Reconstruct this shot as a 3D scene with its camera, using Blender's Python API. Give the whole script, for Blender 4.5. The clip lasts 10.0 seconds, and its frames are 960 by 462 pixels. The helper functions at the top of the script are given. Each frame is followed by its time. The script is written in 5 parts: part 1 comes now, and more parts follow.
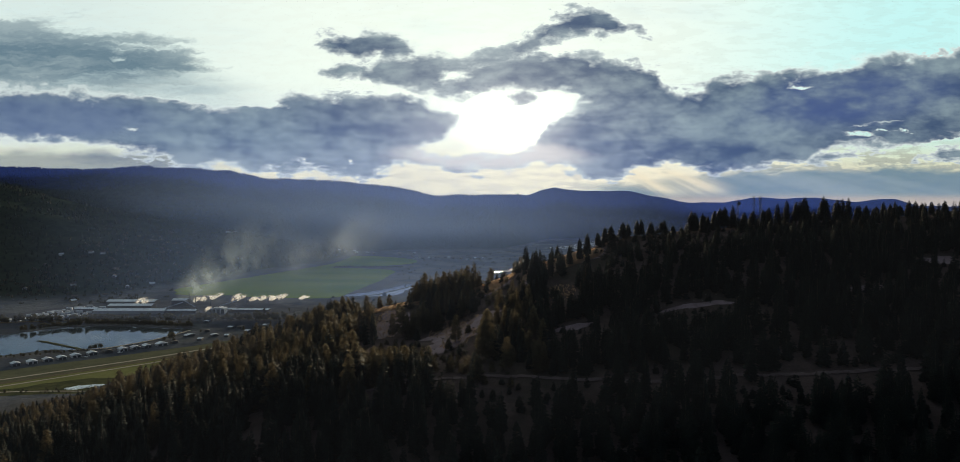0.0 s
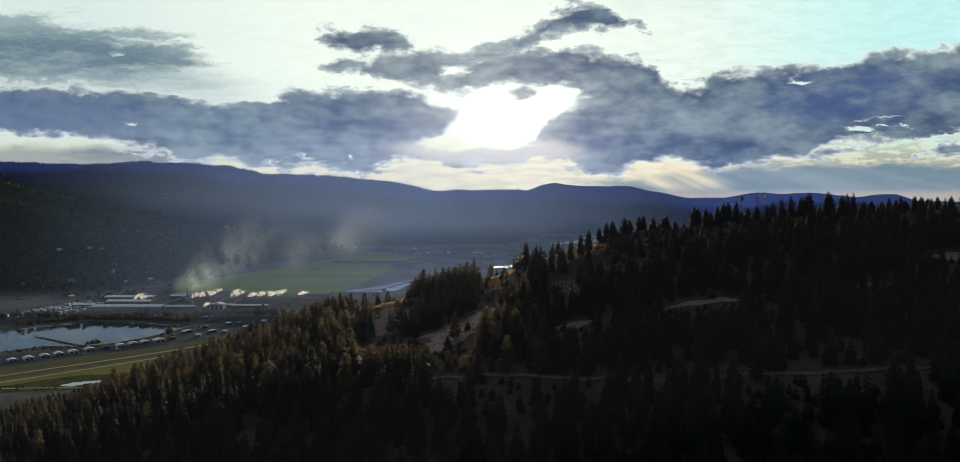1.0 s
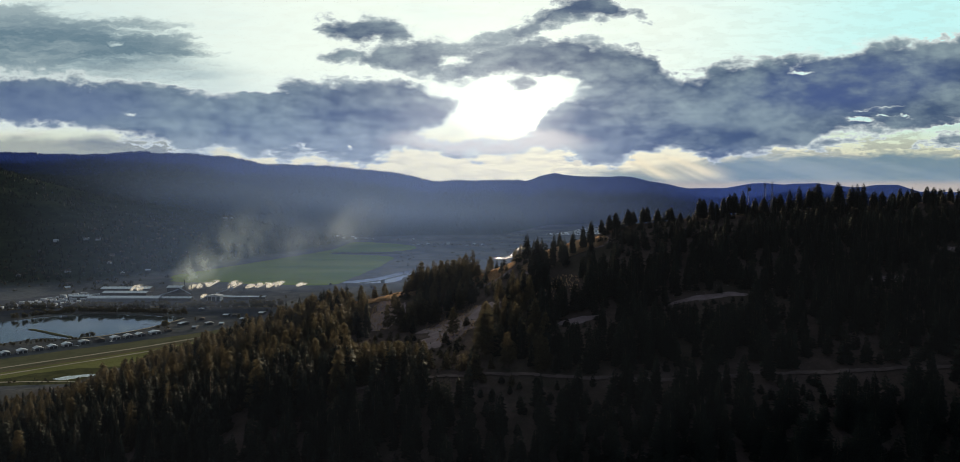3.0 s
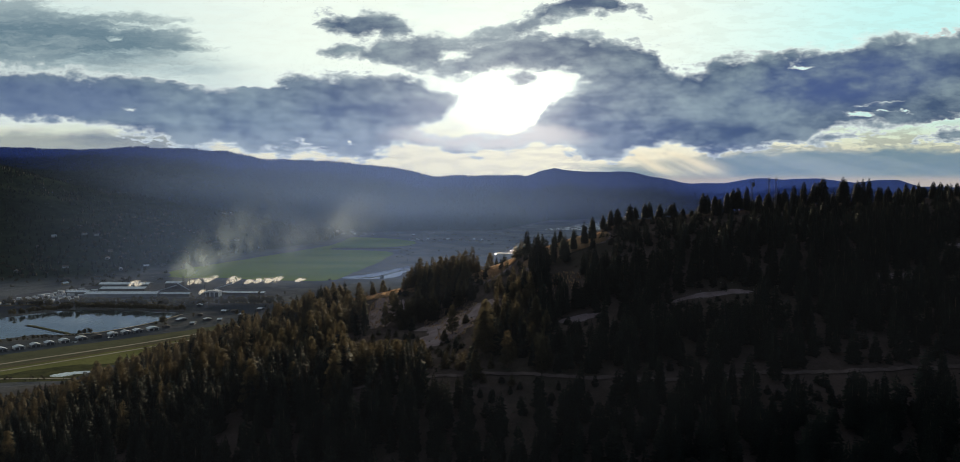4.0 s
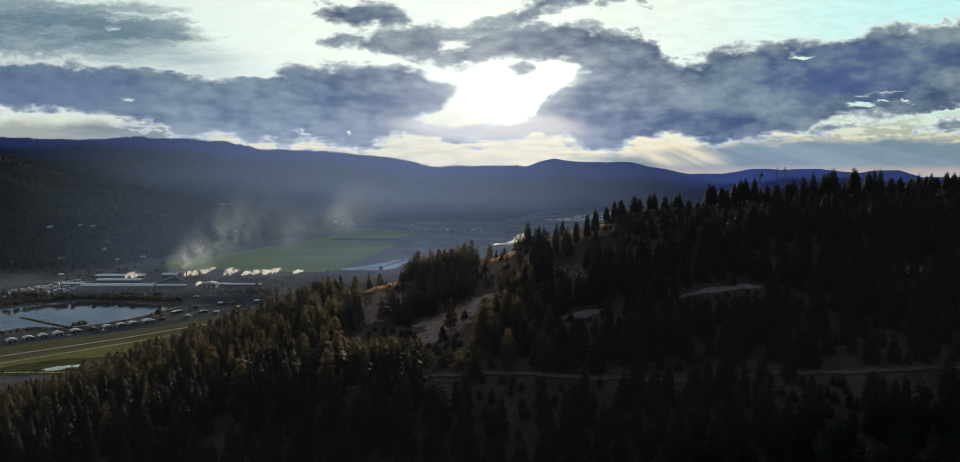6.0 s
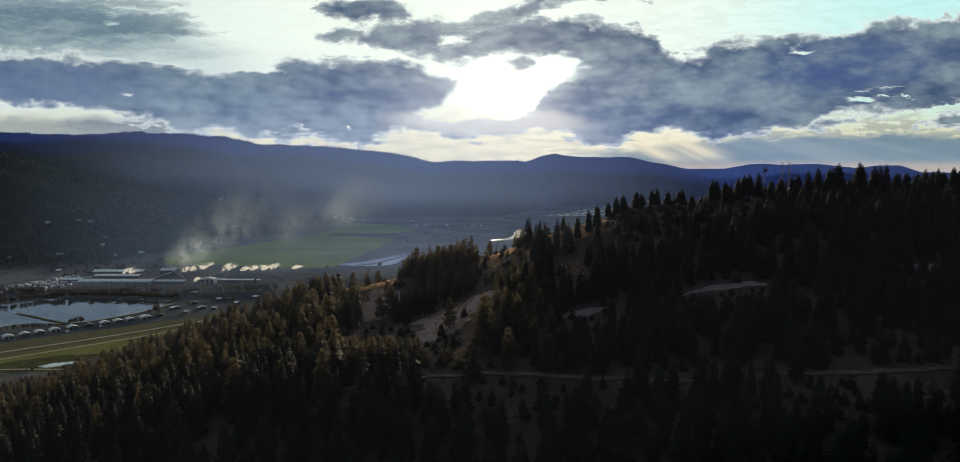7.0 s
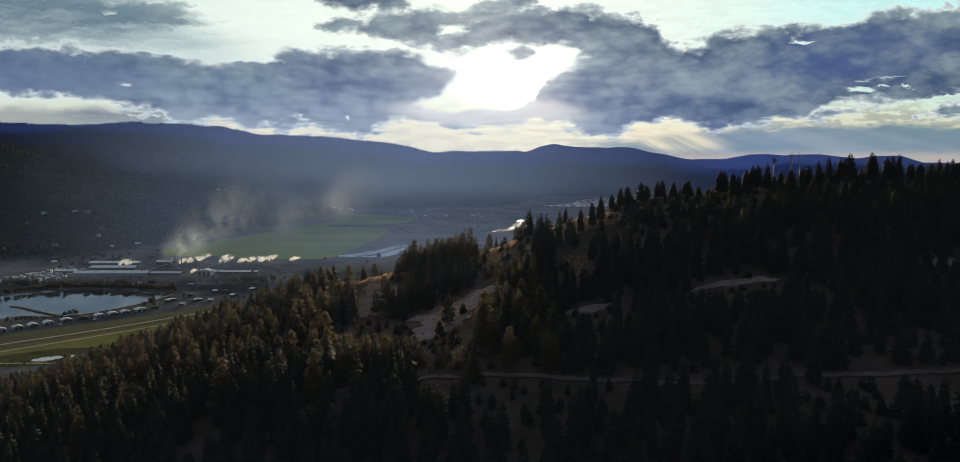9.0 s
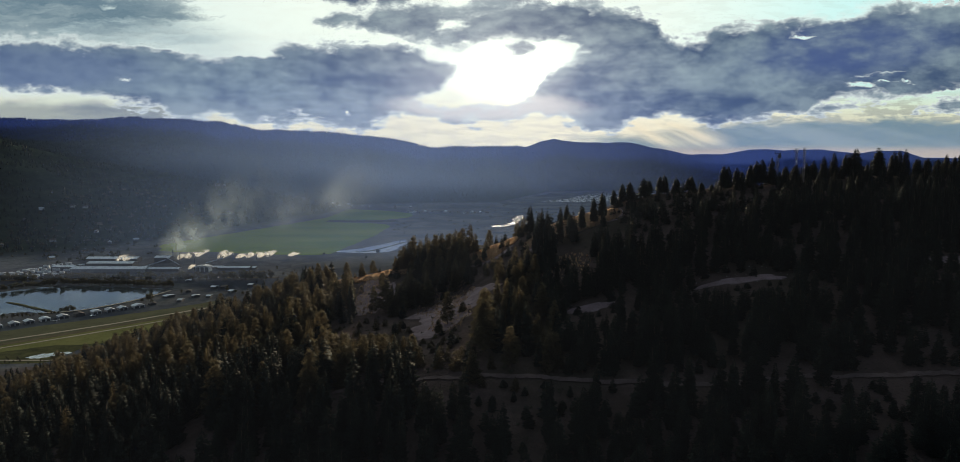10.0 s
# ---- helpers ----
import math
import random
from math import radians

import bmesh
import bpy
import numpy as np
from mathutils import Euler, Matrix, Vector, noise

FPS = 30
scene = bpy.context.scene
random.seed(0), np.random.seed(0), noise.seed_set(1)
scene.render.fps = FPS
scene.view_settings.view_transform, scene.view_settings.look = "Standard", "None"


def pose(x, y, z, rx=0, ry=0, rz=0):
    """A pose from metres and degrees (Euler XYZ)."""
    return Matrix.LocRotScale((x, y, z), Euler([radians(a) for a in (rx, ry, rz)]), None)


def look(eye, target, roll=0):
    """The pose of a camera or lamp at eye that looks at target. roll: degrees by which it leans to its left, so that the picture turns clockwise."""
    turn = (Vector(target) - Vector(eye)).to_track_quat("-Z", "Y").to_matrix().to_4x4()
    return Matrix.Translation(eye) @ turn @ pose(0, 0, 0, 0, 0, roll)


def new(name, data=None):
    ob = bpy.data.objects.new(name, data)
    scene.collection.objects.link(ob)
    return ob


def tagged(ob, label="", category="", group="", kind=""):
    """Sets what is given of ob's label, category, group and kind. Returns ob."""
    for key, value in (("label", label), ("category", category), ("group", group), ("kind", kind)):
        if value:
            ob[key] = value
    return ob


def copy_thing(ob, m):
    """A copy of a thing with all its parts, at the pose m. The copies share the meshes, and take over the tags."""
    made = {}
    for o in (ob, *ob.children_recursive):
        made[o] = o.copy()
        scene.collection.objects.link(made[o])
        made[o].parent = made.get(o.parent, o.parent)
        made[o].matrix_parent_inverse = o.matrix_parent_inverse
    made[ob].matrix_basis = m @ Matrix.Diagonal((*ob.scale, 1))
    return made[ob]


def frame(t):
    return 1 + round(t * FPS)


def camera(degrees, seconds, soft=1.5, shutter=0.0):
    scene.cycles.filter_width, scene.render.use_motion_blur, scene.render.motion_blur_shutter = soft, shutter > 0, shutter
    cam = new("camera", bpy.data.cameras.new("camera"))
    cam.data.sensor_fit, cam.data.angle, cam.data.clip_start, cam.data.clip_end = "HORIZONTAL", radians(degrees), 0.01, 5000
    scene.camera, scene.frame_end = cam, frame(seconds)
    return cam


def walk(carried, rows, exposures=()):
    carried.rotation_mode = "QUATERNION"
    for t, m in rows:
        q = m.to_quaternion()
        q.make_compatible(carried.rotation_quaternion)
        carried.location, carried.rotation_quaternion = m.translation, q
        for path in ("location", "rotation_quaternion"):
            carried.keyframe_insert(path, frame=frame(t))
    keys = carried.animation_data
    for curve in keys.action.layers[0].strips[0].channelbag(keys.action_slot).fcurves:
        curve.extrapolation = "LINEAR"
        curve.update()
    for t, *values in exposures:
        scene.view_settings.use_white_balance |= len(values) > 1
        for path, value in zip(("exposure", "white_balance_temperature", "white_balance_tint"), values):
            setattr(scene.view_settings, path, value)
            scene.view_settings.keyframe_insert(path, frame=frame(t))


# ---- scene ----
# ---- camera ----
# A drone glides forward at about 8 m/s, 237 m over the valley floor, tilting slowly down.
cam = camera(68.0, 10.0, soft=0.7)


def station(t):
    x = 0.20741 * t - 0.0151 * t * t
    y = 8.03567 * t - 0.00357 * t * t
    z = 237.034 + 0.05111 * t - 0.00213 * t * t
    yaw = -0.075 + 0.0095 * t + 0.00085 * t * t
    down = 2.345 + 0.3848 * t + 0.00008 * t * t
    return pose(x, y, z, 90.0 - down, 0.0, -yaw)


walk(cam, [(t, station(t)) for t in (0, 0.5, 1, 1.5, 2, 2.5, 3.25, 4, 4.5, 5, 5.5, 6.25, 7, 7.5, 8, 8.5, 9, 9.5, 10)])

# ---- sun, sky ----
scene.cycles.transparent_max_bounces = 24
SUN_DIR = Vector((0.04, 1.0, 0.131)).normalized()
sun_data = bpy.data.lights.new("sun", "SUN")
sun_data.energy, sun_data.angle, sun_data.color = 5.2, radians(3.6), (1.0, 0.82, 0.58)
sun = new("sun", sun_data)
sun.matrix_world = look(SUN_DIR * 3000, (0, 0, 0))
tagged(sun, kind="structure")

world = bpy.data.worlds.new("evening_sky")
scene.world = world
world.use_nodes = True
wt = world.node_tree
wt.nodes.clear()


def wnode(kind):
    return wt.nodes.new(kind)


def plug(value, socket, tree=None):
    if isinstance(value, bpy.types.NodeSocket):
        (tree or wt).links.new(value, socket)
    else:
        socket.default_value = value


def wmath(op, a, b=0.0, clamp=False):
    n = wnode("ShaderNodeMath")
    n.operation, n.use_clamp = op, clamp
    plug(a, n.inputs[0])
    plug(b, n.inputs[1])
    return n.outputs[0]


def wmix(fac, a, b, blend="MIX"):
    n = wnode("ShaderNodeMix")
    n.data_type, n.blend_type = "RGBA", blend
    plug(fac, n.inputs[0])
    for v, i in ((a, 6), (b, 7)):
        plug((*v, 1.0) if isinstance(v, tuple) else v, n.inputs[i])
    return n.outputs[2]


def wramp(value, lo, hi, to_lo=0.0, to_hi=1.0):
    n = wnode("ShaderNodeMapRange")
    n.interpolation_type = "SMOOTHSTEP"
    plug(value, n.inputs[0])
    for i, v in enumerate((lo, hi, to_lo, to_hi)):
        n.inputs[i + 1].default_value = v
    return n.outputs[0]


def wnoise(vec, scale, detail=6.0, rough=0.55, stretch=(1, 1, 1), shift=(0, 0, 0)):
    m = wnode("ShaderNodeMapping")
    plug(vec, m.inputs[0])
    m.inputs[1].default_value = shift
    m.inputs[3].default_value = stretch
    n = wnode("ShaderNodeTexNoise")
    plug(m.outputs[0], n.inputs["Vector"])
    n.inputs["Scale"].default_value, n.inputs["Detail"].default_value, n.inputs["Roughness"].default_value = scale, detail, rough
    return n.outputs["Fac"]


sky = wnode("ShaderNodeTexSky")
sky.sky_type, sky.sun_disc = "NISHITA", False
sky.sun_elevation, sky.sun_rotation = math.asin(SUN_DIR.z), math.atan2(SUN_DIR.x, SUN_DIR.y)
sky.air_density, sky.dust_density, sky.ozone_density = 1.0, 2.0, 1.5
coords = wnode("ShaderNodeTexCoord")
split = wnode("ShaderNodeSeparateXYZ")
plug(coords.outputs["Generated"], split.inputs[0])
ahead = wmath("MAXIMUM", split.outputs[1], 0.12)
# the sky towards the evening sun, in hundredths: across and up
across = wmath("MULTIPLY", wmath("DIVIDE", split.outputs[0], ahead), 100.0)
upward = wmath("MULTIPLY", wmath("DIVIDE", split.outputs[2], ahead), 100.0)
flat = wnode("ShaderNodeCombineXYZ")
plug(across, flat.inputs[0])
plug(upward, flat.inputs[1])
west = flat.outputs[0]
facing = wramp(split.outputs[1], 0.45, 0.79)

def wvec(op, a, b=(0.0, 0.0, 0.0), scale=1.0):
    n = wnode("ShaderNodeVectorMath")
    n.operation = op
    plug(a, n.inputs[0])
    plug(b, n.inputs[1])
    if op == "SCALE":
        plug(scale, n.inputs[3])
    return n.outputs[0]


def wswirl(vec, scale, stretch, detail, rough, amount):
    """The place read, pushed about by noise."""
    m = wnode("ShaderNodeMapping")
    plug(vec, m.inputs[0])
    m.inputs[3].default_value = stretch
    n = wnode("ShaderNodeTexNoise")
    plug(m.outputs[0], n.inputs["Vector"])
    n.inputs["Scale"].default_value, n.inputs["Detail"].default_value, n.inputs["Roughness"].default_value = scale, detail, rough
    return wvec("MULTIPLY", wvec("SUBTRACT", n.outputs["Color"], (0.5, 0.5, 0.5)), amount)


# ragged edges: the cloud field is read at places pushed about by noise
ragged = wvec("ADD", wvec("ADD", west, wswirl(west, 0.16, (0.7, 1.3, 1.0), 7.0, 0.62, (3.4, 1.5, 0.0))), wswirl(west, 0.75, (0.8, 1.2, 1.0), 6.0, 0.62, (2.2, 1.5, 0.0)))
rsplit = wnode("ShaderNodeSeparateXYZ")
plug(ragged, rsplit.inputs[0])
rag_x, rag_y = rsplit.outputs[0], rsplit.outputs[1]


def wbillow(vec, scale, stretch, shift=(0, 0, 0)):
    """Rounded heads of cloud, large and small, 0 to 1."""
    m = wnode("ShaderNodeMapping")
    plug(vec, m.inputs[0])
    m.inputs[1].default_value, m.inputs[3].default_value = shift, stretch
    n = wnode("ShaderNodeTexVoronoi")
    n.feature, n.voronoi_dimensions = "SMOOTH_F1", "2D"
    plug(m.outputs[0], n.inputs["Vector"])
    n.inputs["Scale"].default_value, n.inputs["Detail"].default_value, n.inputs["Roughness"].default_value, n.inputs["Smoothness"].default_value = scale, 3.0, 0.55, 0.35
    return wmath("SUBTRACT", 1.0, n.outputs["Distance"])


def blob(vec, cx, cy, rx, ry, lean=0.0):
    m = wnode("ShaderNodeMapping")
    m.vector_type = "TEXTURE"
    plug(vec, m.inputs[0])
    m.inputs[1].default_value = (cx, cy, 0)
    m.inputs[2].default_value = (0, 0, radians(lean))
    m.inputs[3].default_value = (rx, ry, 1)
    g = wnode("ShaderNodeTexGradient")
    g.gradient_type = "SPHERICAL"
    plug(m.outputs[0], g.inputs[0])
    return g.outputs["Fac"]


def bank(vec, rows):
    total = None
    for cx, cy, rx, ry, lean, weight in rows:
        b = wmath("MULTIPLY", blob(vec, cx, cy, rx, ry, lean), weight)
        total = b if total is None else wmath("ADD", total, b)
    return total


def profile(points):
    """A height along the sky, from place to place."""
    r = wnode("ShaderNodeValToRGB")
    r.color_ramp.interpolation = "LINEAR"
    plug(wmath("ADD", wmath("MULTIPLY", rag_x, 1 / 180.0), 0.5), r.inputs[0])
    stops = r.color_ramp.elements
    stops.remove(stops[1])
    for k, (x, y) in enumerate(points):
        v = (y + 10.0) / 50.0
        stop = stops[0] if k == 0 else stops.new(x / 180.0 + 0.5)
        stop.position, stop.color = x / 180.0 + 0.5, (v, v, v, 1.0)
    return wmath("SUBTRACT", wmath("MULTIPLY", r.outputs[0], 50.0), 10.0)


def band(rows, from_left=True, to_right=True, under=1.0):
    """How deep inside a cloud a place lies, in hundredths: its upper and its lower edge along the sky."""
    upper, lower = rows
    deep = wmath("MINIMUM", wmath("SUBTRACT", profile(upper), rag_y), wmath("MULTIPLY", wmath("SUBTRACT", rag_y, profile(lower)), under))
    if from_left:
        deep = wmath("MINIMUM", deep, wmath("MULTIPLY", wmath("SUBTRACT", rag_x, upper[0][0]), 0.9))
    if to_right:
        deep = wmath("MINIMUM", deep, wmath("MULTIPLY", wmath("SUBTRACT", upper[-1][0], rag_x), 0.9))
    return deep


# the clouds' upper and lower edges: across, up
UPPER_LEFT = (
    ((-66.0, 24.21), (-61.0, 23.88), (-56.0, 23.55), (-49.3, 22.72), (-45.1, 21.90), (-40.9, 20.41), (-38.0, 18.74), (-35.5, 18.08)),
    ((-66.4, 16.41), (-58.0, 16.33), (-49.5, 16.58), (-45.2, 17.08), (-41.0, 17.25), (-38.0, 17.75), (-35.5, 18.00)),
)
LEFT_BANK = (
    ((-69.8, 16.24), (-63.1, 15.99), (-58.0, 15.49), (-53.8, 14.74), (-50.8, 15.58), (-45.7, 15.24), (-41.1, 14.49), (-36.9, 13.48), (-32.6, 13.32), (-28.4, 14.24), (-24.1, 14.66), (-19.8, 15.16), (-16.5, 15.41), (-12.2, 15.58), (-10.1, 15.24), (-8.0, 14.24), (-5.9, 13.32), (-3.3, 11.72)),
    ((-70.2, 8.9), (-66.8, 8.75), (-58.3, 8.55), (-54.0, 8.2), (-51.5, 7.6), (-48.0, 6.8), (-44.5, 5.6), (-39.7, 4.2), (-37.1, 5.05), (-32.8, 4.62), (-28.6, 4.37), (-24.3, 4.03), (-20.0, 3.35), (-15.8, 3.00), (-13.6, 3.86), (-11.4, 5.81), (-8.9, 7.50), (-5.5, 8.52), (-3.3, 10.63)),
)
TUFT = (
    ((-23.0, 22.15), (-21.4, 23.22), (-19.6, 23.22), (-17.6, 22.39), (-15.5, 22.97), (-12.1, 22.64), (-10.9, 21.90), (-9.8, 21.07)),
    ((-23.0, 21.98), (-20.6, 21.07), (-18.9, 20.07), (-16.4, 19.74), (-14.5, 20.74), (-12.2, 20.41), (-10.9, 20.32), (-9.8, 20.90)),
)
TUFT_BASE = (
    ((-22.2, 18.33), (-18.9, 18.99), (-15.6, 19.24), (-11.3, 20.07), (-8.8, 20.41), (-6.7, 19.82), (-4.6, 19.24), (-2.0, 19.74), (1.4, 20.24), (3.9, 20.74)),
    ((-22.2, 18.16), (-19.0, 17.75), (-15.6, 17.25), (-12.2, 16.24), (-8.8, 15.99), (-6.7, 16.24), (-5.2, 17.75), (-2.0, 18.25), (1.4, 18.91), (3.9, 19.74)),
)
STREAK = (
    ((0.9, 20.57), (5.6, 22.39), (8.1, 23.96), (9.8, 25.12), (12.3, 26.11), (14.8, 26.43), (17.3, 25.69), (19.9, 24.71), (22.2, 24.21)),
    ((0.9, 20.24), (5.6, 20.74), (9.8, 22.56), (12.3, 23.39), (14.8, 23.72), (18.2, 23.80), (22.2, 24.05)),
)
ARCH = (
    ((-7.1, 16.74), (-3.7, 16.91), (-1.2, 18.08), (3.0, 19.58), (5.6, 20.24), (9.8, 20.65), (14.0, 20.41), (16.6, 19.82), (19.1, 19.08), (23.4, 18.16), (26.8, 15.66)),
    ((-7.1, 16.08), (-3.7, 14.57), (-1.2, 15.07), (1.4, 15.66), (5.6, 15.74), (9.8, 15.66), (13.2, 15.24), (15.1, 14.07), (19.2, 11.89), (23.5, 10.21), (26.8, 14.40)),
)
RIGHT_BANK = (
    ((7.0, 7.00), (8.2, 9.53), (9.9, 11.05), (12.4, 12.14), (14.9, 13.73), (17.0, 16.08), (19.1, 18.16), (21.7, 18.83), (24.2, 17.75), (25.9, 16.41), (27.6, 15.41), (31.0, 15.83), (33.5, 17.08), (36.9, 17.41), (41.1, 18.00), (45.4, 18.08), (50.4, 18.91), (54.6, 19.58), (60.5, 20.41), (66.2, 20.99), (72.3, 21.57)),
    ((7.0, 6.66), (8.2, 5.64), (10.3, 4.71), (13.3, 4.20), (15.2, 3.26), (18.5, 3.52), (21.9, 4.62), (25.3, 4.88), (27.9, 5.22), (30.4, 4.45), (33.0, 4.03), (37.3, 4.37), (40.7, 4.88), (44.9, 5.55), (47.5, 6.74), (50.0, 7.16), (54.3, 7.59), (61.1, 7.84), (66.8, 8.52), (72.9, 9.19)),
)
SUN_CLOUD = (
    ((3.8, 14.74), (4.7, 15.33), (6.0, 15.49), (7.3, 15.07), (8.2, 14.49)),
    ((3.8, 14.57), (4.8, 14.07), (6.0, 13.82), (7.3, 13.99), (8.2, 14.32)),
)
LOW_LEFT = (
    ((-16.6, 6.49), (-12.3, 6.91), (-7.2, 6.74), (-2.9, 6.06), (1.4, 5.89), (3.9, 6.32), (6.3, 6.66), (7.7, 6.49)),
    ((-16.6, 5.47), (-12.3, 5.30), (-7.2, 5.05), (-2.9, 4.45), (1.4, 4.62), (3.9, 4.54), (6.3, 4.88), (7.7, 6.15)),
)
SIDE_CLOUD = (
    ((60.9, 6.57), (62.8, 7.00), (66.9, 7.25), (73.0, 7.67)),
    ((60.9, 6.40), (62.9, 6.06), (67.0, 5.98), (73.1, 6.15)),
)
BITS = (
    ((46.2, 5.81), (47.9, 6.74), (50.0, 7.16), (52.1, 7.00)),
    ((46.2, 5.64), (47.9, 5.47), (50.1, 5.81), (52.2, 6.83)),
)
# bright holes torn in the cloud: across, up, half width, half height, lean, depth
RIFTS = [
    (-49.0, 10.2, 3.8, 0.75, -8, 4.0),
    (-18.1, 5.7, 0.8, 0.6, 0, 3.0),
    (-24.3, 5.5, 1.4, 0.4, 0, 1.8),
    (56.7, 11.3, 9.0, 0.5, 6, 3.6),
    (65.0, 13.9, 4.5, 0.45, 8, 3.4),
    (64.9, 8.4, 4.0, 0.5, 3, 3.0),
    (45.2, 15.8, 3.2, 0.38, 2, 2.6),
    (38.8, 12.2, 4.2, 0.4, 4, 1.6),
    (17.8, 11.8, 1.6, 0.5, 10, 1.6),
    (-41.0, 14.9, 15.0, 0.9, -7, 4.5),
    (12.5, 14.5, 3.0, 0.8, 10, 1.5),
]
grain = wnoise(west, 0.085, 9.0, 0.62, (0.55, 1.8, 1.0), (3.1, 1.7, 0.0))
fine = wnoise(west, 0.34, 8.0, 0.64, (0.6, 1.5, 1.0))
lace = wnoise(west, 1.1, 6.0, 0.62, (0.7, 1.3, 1.0), (2.0, 6.0, 0.0))
streak = wnoise(ragged, 0.12, 8.0, 0.66, (0.30, 1.9, 1.0), (1.3, 4.4, 0.0))
puffs = wnoise(west, 0.42, 7.0, 0.62, (0.6, 1.3, 1.0), (5.0, 9.0, 0.0))
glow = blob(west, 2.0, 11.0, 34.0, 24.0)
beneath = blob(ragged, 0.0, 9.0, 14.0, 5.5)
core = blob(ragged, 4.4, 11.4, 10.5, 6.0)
heads = wbillow(wvec("ADD", west, wswirl(west, 0.4, (0.8, 1.2, 1.0), 4.0, 0.6, (2.4, 1.4, 0.0))), 0.36, (0.55, 1.1, 1.0))
flecks = wnoise(west, 0.62, 6.0, 0.6, (0.42, 1.7, 1.0), (5.0, 9.0, 0.0))
ruffle = wmath("ADD", wmath("ADD", wmath("MULTIPLY", wmath("SUBTRACT", grain, 0.5), 3.4), wmath("MULTIPLY", wmath("SUBTRACT", fine, 0.5), 2.0)), wmath("MULTIPLY", wmath("SUBTRACT", lace, 0.5), 0.9))
ruffle = wmath("ADD", ruffle, wmath("MULTIPLY", wmath("SUBTRACT", flecks, 0.5), wramp(upward, 9.5, 6.0, 0.0, 3.6)))
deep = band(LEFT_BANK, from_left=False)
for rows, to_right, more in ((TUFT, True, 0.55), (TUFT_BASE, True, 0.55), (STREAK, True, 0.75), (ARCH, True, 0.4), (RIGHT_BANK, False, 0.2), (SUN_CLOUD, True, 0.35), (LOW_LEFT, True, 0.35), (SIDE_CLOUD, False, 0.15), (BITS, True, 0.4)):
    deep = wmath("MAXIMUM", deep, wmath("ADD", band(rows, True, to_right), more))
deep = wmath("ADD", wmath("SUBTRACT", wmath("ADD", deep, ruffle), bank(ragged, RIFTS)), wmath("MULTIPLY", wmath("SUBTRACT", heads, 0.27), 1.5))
# the bank to the north comes apart in long streaks
deep = wmath("SUBTRACT", deep, wmath("MULTIPLY", wmath("MULTIPLY", wramp(blob(west, 62.0, 10.8, 17.0, 4.6, 6), 0.0, 0.6), wramp(streak, 0.47, 0.64)), 6.0))
frayed = wramp(wnoise(west, 0.06, 3.0, 0.5, (0.6, 1.0, 1.0), (7.0, 3.0, 0.0)), 0.40, 0.60)
frayed = wmath("MULTIPLY", wmath("MAXIMUM", frayed, wramp(across, -24.0, -40.0)), wramp(upward, 6.0, 9.0))
cover = wmix(frayed, wramp(deep, -0.4, 0.0), wramp(deep, -1.3, 0.6))
body = wmath("POWER", wramp(deep, -0.4, 1.1), 0.6)
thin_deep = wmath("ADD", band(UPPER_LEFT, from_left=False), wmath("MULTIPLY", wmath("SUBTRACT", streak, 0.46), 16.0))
thin_deep = wmath("SUBTRACT", thin_deep, bank(ragged, [(-50.6, 20.0, 2.0, 0.45, 0, 2.6), (-39.3, 17.7, 3.8, 0.5, 4, 3.0)]))
thin_cover = wmath("MULTIPLY", wramp(thin_deep, -0.9, 1.8), 0.95)

# behind the clouds: a bright veil, warm low down, turning to clear blue-green up to the north
low = wramp(upward, 12.0, 3.0)
veil = wmix(low, (0.90, 1.0, 0.90), (1.0, 0.94, 0.66))
veil = wmix(wramp(across, -18.0, -60.0, 0.0, 0.8), veil, wmix(low, (0.66, 0.80, 0.78), (0.72, 0.74, 0.44)))
veil = wmix(wramp(across, 20.0, 62.0), veil, wmix(low, (0.57, 0.93, 0.91), (0.74, 0.70, 0.44)))
veil = wmix(wmath("MULTIPLY", wramp(blob(ragged, -60.0, 17.0, 36.0, 6.0, -5), 0.05, 0.5), wramp(streak, 0.36, 0.60, 0.9, 0.35)), veil, (0.36, 0.47, 0.50))
veil = wmix(wmath("MULTIPLY", wramp(wnoise(west, 0.07, 6.0, 0.6, (0.5, 1.6, 1.0), (8, 2, 0)), 0.48, 0.78), 0.35), veil, (0.60, 0.76, 0.80))
bumpy = wramp(wmath("ADD", wmath("MULTIPLY", flecks, 0.75), wmath("MULTIPLY", streak, 0.25)), 0.485, 0.545)
veil = wmix(wmath("MULTIPLY", bumpy, wmath("MULTIPLY", wramp(upward, 9.5, 5.5, 0.1, 0.8), wramp(across, 2.0, 40.0, 0.6, 1.0))), veil, wmix(wramp(across, 8.0, 34.0), (0.66, 0.62, 0.52), (0.40, 0.43, 0.35)))
veil = wmix(1.0, veil, wmix(wmath("POWER", glow, 2.0), (0, 0, 0), (0.22, 0.20, 0.13)), "ADD")
